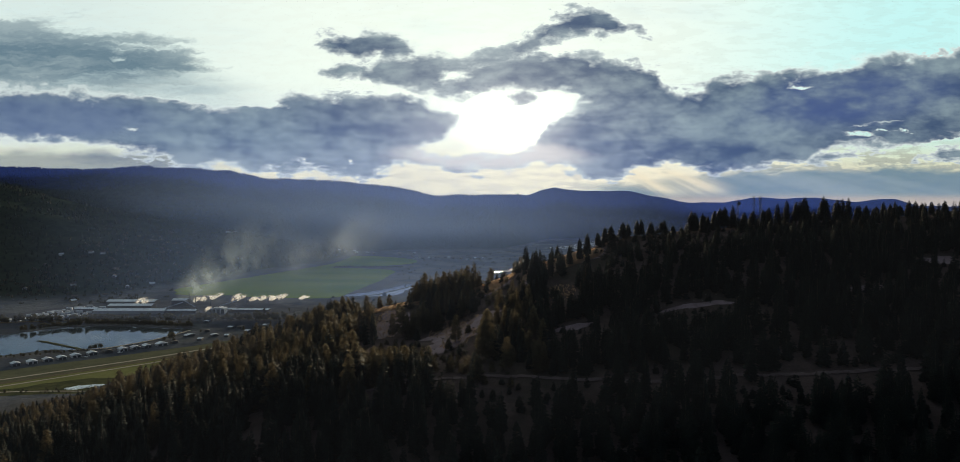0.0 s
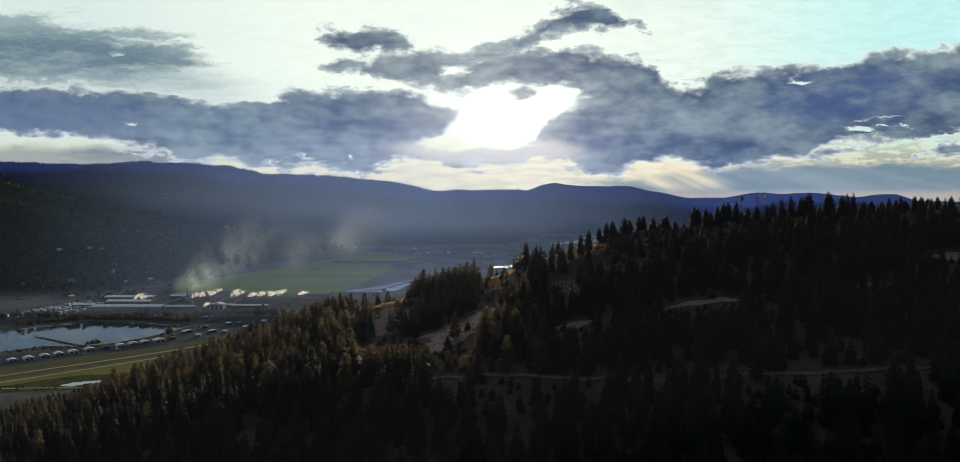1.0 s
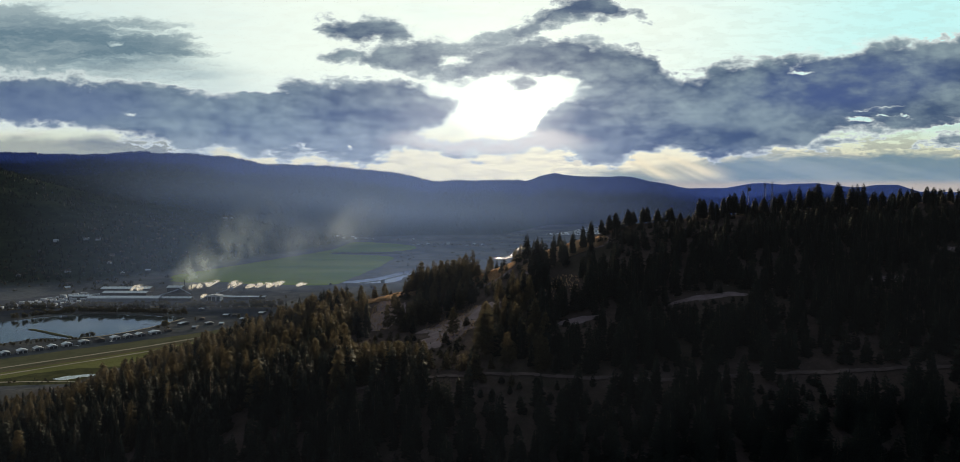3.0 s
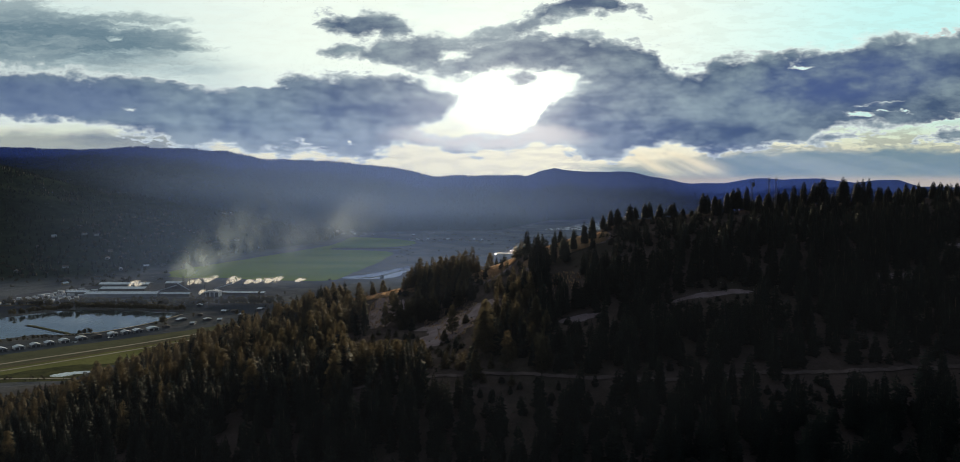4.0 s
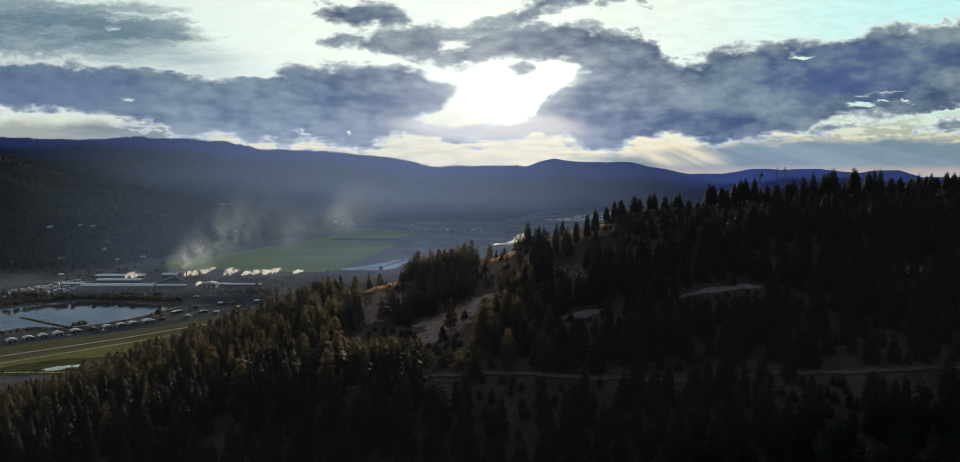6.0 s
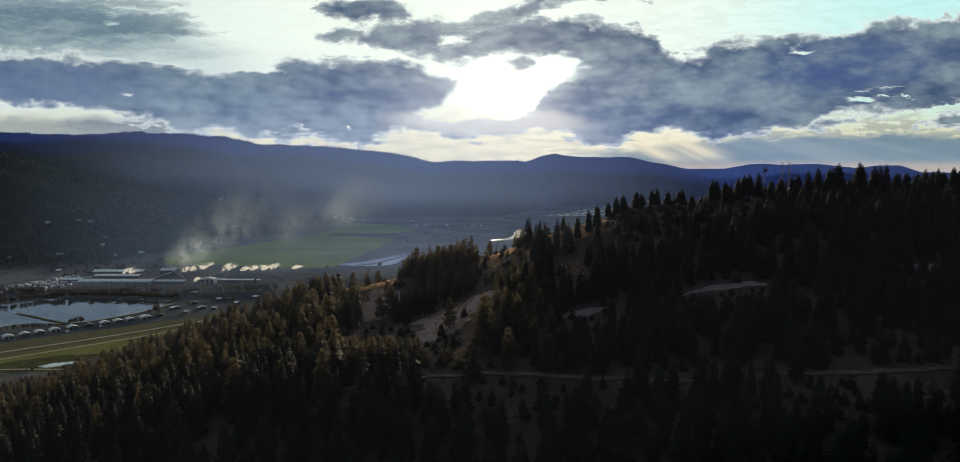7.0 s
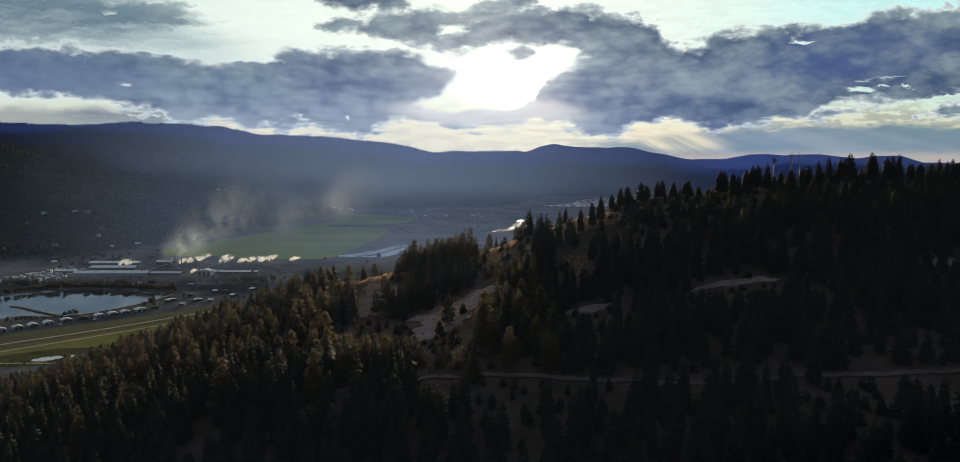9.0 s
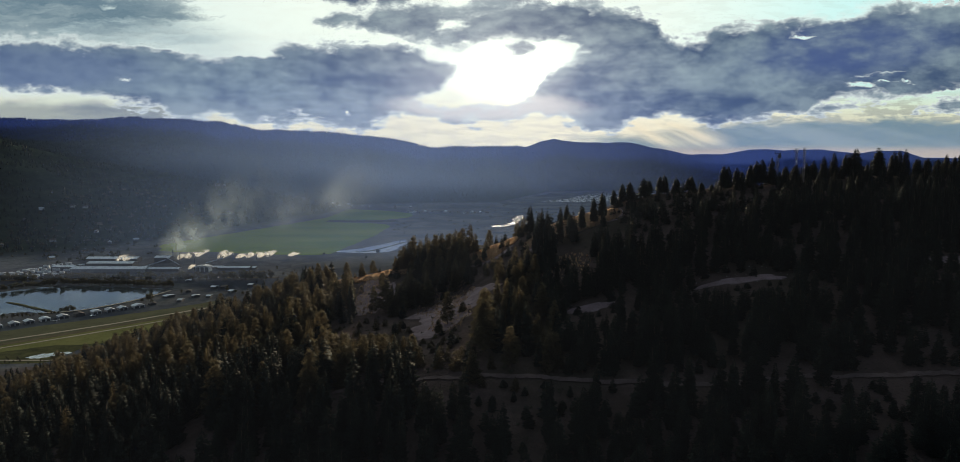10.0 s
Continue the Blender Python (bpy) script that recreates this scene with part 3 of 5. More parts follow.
def land(x, y):
    """Height of the ground."""
    x, y = np.asarray(x, float), np.asarray(y, float)
    near = sum(bilinear(x + 22 * a, y + 20 * b) * (2 - abs(a)) * (2 - abs(b)) for a in (-1, 0, 1) for b in (-1, 0, 1)) / 16
    near = near + smooth(near, 4, 30) * (2.2 * waves(x, y, 120, 3) + 0.8 * waves(x, y, 37, 4))
    near = near * (1 - smooth(-x, 440, 500) * smooth(y, 820, 870))
    # the dark spur to the south-west
    zl = np.interp(x, LEFT_X, LEFT_Z)
    foot = np.interp(x, (-5200, -2000, -950, -560), (600, 1000, 1560, 2700))
    crest = 2900 + 0.03 * waves(x, y, 900, 8)
    left = zl * np.where(y < crest, smooth(y, foot, crest) ** 0.85, 1 - smooth(y, crest, 3900))
    left = left + smooth(left, 5, 80) * 14 * waves(x, y, 480, 5)
    # the long ridge across the end of the valley, drawing back to the north
    crest = 4600 + 230 * smooth(x, 0, 600)
    k = crest / 4600
    zf = 237 + (np.interp(x / k, FAR_X, FAR_Z) - 237) * k + 4 * waves(x, y * 0, 260, 6)
    base = np.interp(x, (-5200, -1500, -700, 100, 420, 700, 5200), (2600, 3000, 3250, 3450, 4380, 4480, 4450)) + 90 * waves(x, y * 0, 900, 9) * smooth(-x, -400, 200)
    up = np.clip((y - base) / (crest - base), 0, 1)
    far = zf * np.where(y < crest, up ** 0.9, 1 - 0.5 * smooth(y, crest, 5250))
    far = far + np.sin(up * math.pi) * 34 * waves(x, y * 0.45, 620, 7) * smooth(far, 0, 90) * smooth(-x, -500, 0)
    zr = np.interp(x, RIGHT_X, RIGHT_Z) + 3 * waves(x, y * 0, 200, 12)
    right = zr * smooth(y, 4480, 4900)
    return np.maximum(np.maximum(near, left), np.maximum(far, right))


# the same heights, looked up on fine grids: the near hill, and the valley beyond
TABLES = []
for tx0, tx1, ty0, ty1, ts in ((-700, 700, 240, 1000, 4.0), (-1700, 700, 240, 3700, 12.0)):
    tx, ty = np.meshgrid(np.arange(tx0, tx1 + ts, ts), np.arange(ty0, ty1 + ts, ts))
    TABLES.append((tx0, tx1, ty0, ty1, ts, land(tx.ravel(), ty.ravel()).reshape(tx.shape)))


def ground_z(x, y):
    for x0, x1, y0, y1, s, h in TABLES:
        if x0 <= x < x1 and y0 <= y < y1:
            u, v = (x - x0) / s, (y - y0) / s
            i, j = int(u), int(v)
            u, v = u - i, v - j
            return float((h[j, i] * (1 - u) + h[j, i + 1] * u) * (1 - v) + (h[j + 1, i] * (1 - u) + h[j + 1, i + 1] * u) * v)
    return float(land(np.array([x]), np.array([y]))[0])


def stretch_axis(*spans):
    return np.concatenate([np.arange(a, b, s) for a, b, s in spans])


def mesh_from(name, verts, faces, material, smooth_faces=False):
    me = bpy.data.meshes.new(name)
    verts, faces = np.asarray(verts, np.float32), np.asarray(faces, np.int32)
    me.vertices.add(len(verts))
    me.vertices.foreach_set("co", verts.ravel())
    k = faces.shape[1]
    me.loops.add(faces.size)
    me.loops.foreach_set("vertex_index", faces.ravel())
    me.polygons.add(len(faces))
    me.polygons.foreach_set("loop_start", np.arange(0, faces.size, k, dtype=np.int32))
    me.polygons.foreach_set("use_smooth", np.full(len(faces), smooth_faces))
    me.update(calc_edges=True)
    me.materials.append(material)
    return me


def rounded(me, normals):
    """Shades small blades by the form of the crown that they belong to."""
    normals = normals / np.maximum(np.linalg.norm(normals, axis=1, keepdims=True), 1e-6)
    me.polygons.foreach_set("use_smooth", np.full(len(me.polygons), True))
    me.normals_split_custom_set_from_vertices(normals.astype(np.float32))
    return me


def build_ground():
    xs = stretch_axis((-5200, -900, 50), (-900, -600, 20), (-600, 560, 6), (560, 1200, 20), (1200, 5300, 50))
    ys = stretch_axis((-4000, 100, 120), (100, 250, 15), (250, 780, 6), (780, 1100, 16), (1100, 5250, 40))
    gx, gy = np.meshgrid(xs, ys)
    z = land(gx.ravel(), gy.ravel())
    nx, ny = len(xs), len(ys)
    i = (np.arange(ny - 1)[:, None] * nx + np.arange(nx - 1)[None]).ravel()
    faces = np.stack([i, i + 1, i + nx + 1, i + nx], 1)
    return tagged(new("ground", mesh_from("ground", np.stack([gx.ravel(), gy.ravel(), z], 1), faces, M_GROUND, True)), "dry hillside soil and wooded valley land", "ground", kind="structure")


build_ground()


# ---- building helpers ----


def part(name, bm, material, parent=None, label=""):
    me = bpy.data.meshes.new(name)
    bm.to_mesh(me)
    bm.free()
    me.materials.append(material)
    ob = new(name, me)
    ob.parent = parent
    return tagged(ob, label)


def thing(name, m, label, category, group="", kind=""):
    ob = new(name)
    ob.matrix_basis = m
    return tagged(ob, label, category, group, kind)


def box(bm, x0, x1, y0, y1, z0, z1, bevel=0.0):
    r = bmesh.ops.create_cube(bm, size=1.0)
    bmesh.ops.scale(bm, vec=(x1 - x0, y1 - y0, z1 - z0), verts=r["verts"])
    bmesh.ops.translate(bm, vec=((x0 + x1) / 2, (y0 + y1) / 2, (z0 + z1) / 2), verts=r["verts"])
    if bevel:
        bmesh.ops.bevel(bm, geom=list({e for v in r["verts"] for e in v.link_edges}), offset=bevel, segments=1, affect="EDGES")
    return bm


def boxes(*rows, bevel=0.0):
    bm = bmesh.new()
    for r in rows:
        box(bm, *r, bevel=bevel)
    return bm


def rod(bm, a, b, ra, rb=None, sides=6):
    a, b = Vector(a), Vector(b)
    d = b - a
    m = Matrix.Translation((a + b) / 2) @ d.to_track_quat("Z", "Y").to_matrix().to_4x4()
    bmesh.ops.create_cone(bm, cap_ends=True, segments=sides, radius1=ra, radius2=ra if rb is None else rb, depth=d.length, matrix=m)
    return bm


def prism(bm, outline, y0, y1):
    """A closed outline in x, z drawn out along y."""
    front = [bm.verts.new((x, y0, z)) for x, z in outline]
    back = [bm.verts.new((x, y1, z)) for x, z in outline]
    n = len(outline)
    bm.faces.new(front)
    bm.faces.new(back[::-1])
    for i in range(n):
        bm.faces.new((front[i], back[i], back[(i + 1) % n], front[(i + 1) % n]))
    bmesh.ops.recalc_face_normals(bm, faces=bm.faces[:])
    return bm


def catmull(points, steps, closed):
    pts = [Vector((*p, 0.0)) if len(p) == 2 else Vector(p) for p in points]
    n, made = len(pts), []
    for i in range(n if closed else n - 1):
        q = [pts[(i + k) % n] if closed else pts[min(max(i + k, 0), n - 1)] for k in (-1, 0, 1, 2)]
        for s in range(steps):
            u = s / steps
            made.append(0.5 * (2 * q[1] + (q[2] - q[0]) * u + (2 * q[0] - 5 * q[1] + 4 * q[2] - q[3]) * u * u + (3 * q[1] - q[0] - 3 * q[2] + q[3]) * u ** 3))
    return made if closed else made + [pts[-1]]


def sheet(name, points, z, material, label, wobble=2.0, seed=1, category=""):
    """A flat piece of the valley floor with a natural outline."""
    rnd = random.Random(seed)
    bm = bmesh.new()
    vs = [bm.verts.new((p.x + rnd.uniform(-wobble, wobble), p.y + rnd.uniform(-wobble, wobble), z)) for p in catmull(points, 7, True)]
    es = [bm.edges.new((vs[i], vs[(i + 1) % len(vs)])) for i in range(len(vs))]
    bmesh.ops.triangle_fill(bm, use_beauty=True, use_dissolve=False, edges=es)
    for f in bm.faces:
        if f.normal.z < 0:
            f.normal_flip()
    ob = part(name, bm, material)
    return tagged(ob, label, category or name, kind="structure")


def ribbon(name, points, width, lift, material, label, wobble=0.0, seed=1, steps=8, crown=0.0):
    """A road or bank laid over the land along a line."""
    rnd = random.Random(seed)
    line = catmull(points, steps, False)
    verts, faces = [], []
    for i, p in enumerate(line):
        d = (line[min(i + 1, len(line) - 1)] - line[max(i - 1, 0)]).normalized()
        side = Vector((d.y, -d.x, 0))
        for k, s in enumerate((-0.5, -0.25, 0.25, 0.5)):
            q = p + side * (s * width + (rnd.uniform(-wobble, wobble) if k in (0, 3) else 0))
            verts.append((q.x, q.y, ground_z(q.x, q.y) + lift + (crown if k in (1, 2) else 0.0)))
        if i:
            for k in range(3):
                a = 4 * (i - 1) + k
                faces.append((a, a + 4, a + 5, a + 1))
    ob = new(name, mesh_from(name, verts, faces, material))
    return tagged(ob, label, name.replace("_", " "), kind="structure")


# ---- valley floor: field, water, roads ----
FIELD = ((-800, 1850), (-640, 1790), (-480, 1752), (-365, 1748), (-330, 1930), (-302, 2180), (-293, 2400), (-325, 2480), (-420, 2525), (-540, 2562), (-420, 2610), (-325, 2645), (-262, 2740), (-258, 2864), (-330, 2990), (-500, 3110), (-700, 3100), (-860, 2900), (-870, 2350))
sheet("field", FIELD, 0.4, M_FIELD, "green crop field on the valley floor", 5, 2)
POND = ((-960, 1150), (-830, 1280), (-797, 1318), (-742, 1348), (-656, 1338), (-547, 1316), (-542, 1300), (-555, 1236), (-580, 1182), (-609, 1146), (-650, 1128), (-690, 1130), (-716, 1108), (-740, 1085), (-850, 1020), (-950, 1040))
sheet("pond", POND, 0.35, M_WATER, "still mill pond mirroring the evening sky", 1.5, 4)
sheet("pond", ((-529, 893), (-522, 905), (-506, 913), (-488, 915), (-484, 907), (-498, 901), (-504, 893), (-518, 888)), 0.35, M_WATER, "small bright pond in rough meadow", 1.5, 5)
RIVER_MID = ((-350, 1800), (-291, 1864), (-215, 2030), (-200, 2030), (-190, 1960), (-200, 1890), (-217, 1800), (-276, 1775))
sheet("river", RIVER_MID, 0.38, M_WATER, "pale river reach below the wooded ridge", 3, 6)
sheet("river", ((45, 2385), (60, 2440), (95, 2480), (116, 2560), (128, 2680), (148, 2800), (170, 2830), (168, 2740), (152, 2640), (142, 2540), (124, 2450), (90, 2395)), 0.38, M_WATER, "bright river bend glinting in the low sun", 5, 7)
RIVER_FAR = ((330, 3640), (480, 3860), (590, 4130), (700, 4330), (980, 4330), (1500, 4100), (1500, 3800), (900, 3700), (641, 3650), (509, 3580), (420, 3600))
sheet("river", RIVER_FAR, 0.5, M_RIPPLE, "broad distant river flats catching the sky", 8, 8)
sheet("grass", ((-720, 800), (-640, 872), (-560, 935), (-480, 985), (-420, 1060), (-380, 1040), (-400, 960), (-450, 880), (-560, 820), (-660, 780)), 0.24, M_SEDGE, "rough green meadow below the hill", 3, 12)
sheet("grass", ((-660, 885), (-610, 930), (-558, 982), (-508, 1036), (-440, 1110), (-400, 1150), (-400, 1040), (-470, 960), (-540, 940), (-600, 890)), 0.30, M_STUBBLE, "yellow-green mown grass beside the airstrip", 2, 9)
sheet("grass", ((-760, 920), (-660, 1000), (-560, 1085), (-470, 1165), (-420, 1220), (-400, 1200), (-440, 1116), (-512, 1036), (-612, 933), (-710, 845)), 0.26, M_MEADOW, "rough grass verge between hangars and airstrip", 2, 10)
ribbon("airstrip", ((-760, 795), (-612, 933), (-510, 1036), (-380, 1180)), 11, 0.50, M_STRIP, "worn asphalt airstrip along the valley", 0.3, 1)
ribbon("gravel_road", ((-770, 812), (-625, 950), (-517, 1053), (-455, 1122), (-380, 1200)), 6.0, 0.60, M_TRACK, "pale gravel road along the airstrip", 0.5, 2)
ribbon("gravel_road", ((-750, 775), (-602, 916), (-500, 1020), (-380, 1150)), 5.0, 0.60, M_TRACK, "pale gravel shoulder of the airstrip", 0.5, 3)
ribbon("gravel_road", ((-640, 868), (-560, 880), (-490, 880)), 4, 0.5, M_TRACK, "narrow gravel farm lane", 0.4, 4)
ribbon("dike", ((-300, 1790), (-264, 1812), (-230, 1890), (-200, 1972), (-150, 2040)), 5, 0.8, M_MEADOW, "low earth dike along the river reach", 0.8, 9, crown=0.5)
ribbon("causeway", ((-752, 1200), (-735, 1192), (-700, 1170), (-642, 1133)), 7, 0.9, M_MEADOW, "narrow earth causeway across the pond", 1.0, 5, crown=0.6)
ribbon("shore", ((-650, 1124), (-609, 1141), (-580, 1177), (-552, 1232), (-536, 1300)), 5, 0.7, M_TRACK, "earth bank along the pond", 1.0, 6, crown=0.4)
sheet("mill_yard", ((-1000, 1400), (-940, 1610), (-860, 1680), (-700, 1690), (-560, 1640), (-420, 1640), (-400, 1520), (-470, 1480), (-600, 1470), (-820, 1462), (-900, 1385)), 0.2, M_YARD, "grey gravel sawmill yard", 3, 11)
# logging roads and tracks cut into the hillside
ROAD = ((-60, 366), (-25, 362), (-12, 361), (16, 356), (43, 350), (80, 346), (113, 346), (152, 345), (188, 340), (230, 338), (290, 330), (340, 322))
ribbon("dirt_road", ROAD, 2.8, 0.5, M_DIRT, "pale dirt road cut across the wooded slope", 0.6, 7, 14)

# ---- trees ----


def needle_spray(rnd, out, z, a, length, width, droop):
    """One bough: a folded blade of needles with a hanging side spray."""
    c, s = math.cos(a), math.sin(a)
    lift = rnd.uniform(-0.06, 0.10) * length
    root = (0.06 * c, 0.06 * s, z)
    tip = (length * c, length * s, z - droop * length)
    mx, my, mz = 0.55 * length * c, 0.55 * length * s, z - 0.35 * droop * length + lift
    left = (mx - width * s, my + width * c, mz - 0.75 * width)
    right = (mx + width * s, my - width * c, mz - 0.75 * width)
    low = (mx * 1.1, my * 1.1, mz - rnd.uniform(0.8, 1.3) * width - 0.15)
    i = len(out[0])
    out[0].extend((root, left, tip, right, low))
    out[1].extend(((i, i + 3, i + 2), (i, i + 2, i + 1), (i, i + 4, i + 2)))


def fir_crown(seed, h, spread, start, levels, ragged_edge, taper=0.56):
    rnd, out = random.Random(seed), ([], [])
    lean = rnd.uniform(0, math.tau)
    for k in range(levels):
        f = k / (levels - 1)
        z = h * (start + (0.985 - start) * f)
        reach = spread * ((1 - f) ** taper * 0.95 + 0.05) * (0.7 + 0.3 * min(1.0, f * 5 + 0.2))
        count = 8 if f < 0.5 else 6 if f < 0.85 else 4
        for b in range(count):
            if rnd.random() < ragged_edge * 0.35:
                continue
            a = math.tau * (b + rnd.uniform(-0.35, 0.35)) / count + k * 1.1
            length = reach * rnd.uniform(1 - ragged_edge, 1.12) * (1 + 0.12 * math.cos(a - lean))
            needle_spray(rnd, out, z + rnd.uniform(-0.2, 0.2), a, length, max(0.25, 0.42 * length), rnd.uniform(0.2, 0.6) * (1 - 0.5 * f))
    i = len(out[0])
    out[0].extend(((0.12, 0, h * 0.93), (-0.06, 0.1, h * 0.93), (-0.06, -0.1, h * 0.93), (0, 0, h)))
    out[1].extend(((i, i + 1, i + 3), (i + 1, i + 2, i + 3), (i + 2, i, i + 3)))
    return np.array(out[0]), np.array(out[1])


def pine_crown(seed, h, spread, start, tufts):
    """A pine: needle tufts on uneven limbs, open between them, with a blunt top."""
    rnd, out = random.Random(seed), ([], [])
    for k in range(tufts):
        f = ((k + rnd.random()) / tufts) ** 0.9
        z = h * (start + (0.97 - start) * f)
        reach = spread * (0.12 + 0.95 * (1 - f) ** 0.85 * min(1.0, 0.6 + 2.5 * f)) * rnd.uniform(0.5, 1.08)
        a = k * 2.4 + rnd.uniform(-0.4, 0.4)
        c, s = math.cos(a), math.sin(a)
        needle_spray(rnd, out, z, a, reach, 0.26 * reach + 0.15, rnd.uniform(-0.15, 0.25))
        size = spread * rnd.uniform(0.20, 0.40) * (1.1 - 0.4 * f)
        i = len(out[0])
        px, py, pz = 0.8 * reach * c, 0.8 * reach * s, z + rnd.uniform(-0.2, 0.3)
        ring = [a + q * math.tau / 5 + rnd.uniform(-0.3, 0.3) for q in range(5)]
        out[0].extend((px + size * rnd.uniform(0.7, 1.2) * math.cos(q), py + size * rnd.uniform(0.7, 1.2) * math.sin(q), pz + rnd.uniform(-0.25, 0.25) * size) for q in ring)
        out[0].append((px, py, pz + size * rnd.uniform(0.5, 0.9)))
        out[1].extend((i + q, i + (q + 1) % 5, i + 5) for q in range(5))
    return np.array(out[0]), np.array(out[1])


def stem(h, r, bend, seed, dead=0):
    """A tapered trunk with a slight bend, and a few bare lower limbs."""
    rnd, vs, fs = random.Random(seed), [], []
    rings = 3
    for k in range(rings + 1):
        f = k / rings
        for q in range(5):
            a = q * math.tau / 5
            vs.append((bend * f * f + r * (1 - 0.85 * f) * math.cos(a), r * (1 - 0.85 * f) * math.sin(a), h * 0.96 * f - (0.8 if k == 0 else 0)))
    for k in range(rings):
        for q in range(5):
            a, b = k * 5 + q, k * 5 + (q + 1) % 5
            fs.extend(((a, b, b + 5), (a, b + 5, a + 5)))
    for d in range(dead):
        z, a, l = h * rnd.uniform(0.15, 0.4), rnd.uniform(0, math.tau), rnd.uniform(0.8, 1.8)
        i = len(vs)
        vs.extend(((0, 0, z), (0, 0, z + 0.12), (l * math.cos(a), l * math.sin(a), z + rnd.uniform(-0.2, 0.4))))
        fs.append((i, i + 1, i + 2))
    return np.array(vs), np.array(fs)


FULL = [fir_crown(91 + k, 16.0, sp, st, lv, rg, 0.47) for k, (sp, st, lv, rg) in enumerate(((2.9, 0.16, 34, 0.3), (3.3, 0.2, 34, 0.4), (2.6, 0.12, 36, 0.35), (3.6, 0.24, 32, 0.45)))]
FIRS = [fir_crown(11 + k, 16.0, sp, st, lv, rg) for k, (sp, st, lv, rg) in enumerate(((3.1, 0.08, 25, 0.35), (3.6, 0.06, 24, 0.4), (2.6, 0.12, 25, 0.3), (3.3, 0.14, 23, 0.45), (3.9, 0.1, 22, 0.4)))]
PINES = [pine_crown(31 + k, 16.0, sp, st, 62) for k, (sp, st) in enumerate(((4.3, 0.12), (4.8, 0.16)))]
PINES += [fir_crown(35 + k, 16.0, sp, st, lv, rg) for k, (sp, st, lv, rg) in enumerate(((4.0, 0.07, 26, 0.3), (3.6, 0.05, 26, 0.35), (4.4, 0.1, 24, 0.4)))]
SMALL = [fir_crown(21 + k, 16.0, sp, 0.06, 13, rg) for k, (sp, rg) in enumerate(((4.2, 0.35), (3.6, 0.3), (4.6, 0.45), (3.9, 0.4)))]
STEMS = [stem(16.0, 0.24, b, 51 + k, 4) for k, b in enumerate((0.0, 0.3, -0.25))]


def crown_normals(v, seed=3):
    n = np.stack([v[:, 0], v[:, 1], 0.2 + 0.3 * np.hypot(v[:, 0], v[:, 1])], 1)
    n = n / np.linalg.norm(n, axis=1, keepdims=True)
    return n + np.random.RandomState(seed).normal(0, 0.22, n.shape)


def joined(name, rows, shapes, needles):
    """Many trees far too many to count, as one growth: rows of x, y, z, height scale, width scale, turn, shape."""
    vs, fs, ms, ns, base = [], [], [], [], 0
    for x, y, z, sh, sw, turn, k in rows:
        c, s = math.cos(turn), math.sin(turn)
        for (v, f), m in (((SMALL if sh < 0.69 else shapes)[k % (4 if sh < 0.69 else len(shapes))], 0), (STEMS[k % len(STEMS)], 1)):
            vs.append(np.stack([x + sw * (c * v[:, 0] - s * v[:, 1]), y + sw * (s * v[:, 0] + c * v[:, 1]), z + sh * v[:, 2]], 1))
            u = crown_normals(v, k)
            ns.append(np.stack([c * u[:, 0] - s * u[:, 1], s * u[:, 0] + c * u[:, 1], u[:, 2]], 1))
            fs.append(f + base)
            ms.append(np.full(len(f), m))
            base += len(v)
    me = mesh_from(name, np.concatenate(vs), np.concatenate(fs), needles)
    me.materials.append(M_BARK)
    me.polygons.foreach_set("material_index", np.concatenate(ms).astype(np.int32))
    return rounded(me, np.concatenate(ns))


# open ground: x, y, half width, half depth
CLEARINGS = ((-14, 486, 26, 32), (-22, 452, 17, 17), (-68, 545, 14, 34), (54, 494, 10, 14), (134, 436, 25, 3.4), (305, 470, 14, 8), (54, 424, 14, 4), (13, 453, 13, 8), (55, 536, 30, 9), (-95, 585, 22, 10), (166, 416, 10, 3), (235, 432, 16, 4), (190, 362, 14, 4))
ROAD_LINE = catmull(ROAD, 6, False)
# places where only saplings grow: x, y, half width, half depth
YOUNG = ((138, 422, 36, 9), (16, 344, 40, 11), (305, 452, 22, 14), (-24, 428, 14, 16), (-66, 470, 20, 40), (-86, 578, 26, 26), (54, 405, 20, 12), (160, 330, 46, 10), (166, 404, 12, 9), (56, 468, 10, 14))
rt = random.Random(77)


def tree_row(x, y, h, w=None, kind=None, shape=None):
    # warm pine needles colour the sunlit side, dark fir needles the rest
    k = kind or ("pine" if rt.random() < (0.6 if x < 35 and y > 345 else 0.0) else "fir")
    return (x, y, ground_z(x, y) - 0.15, h / 16.0, (w or rt.uniform(0.95, 1.35)) * (0.35 + 0.65 * h / 16.0), rt.uniform(0, math.tau), rt.randrange(60) if shape is None else shape, k)


planted = []
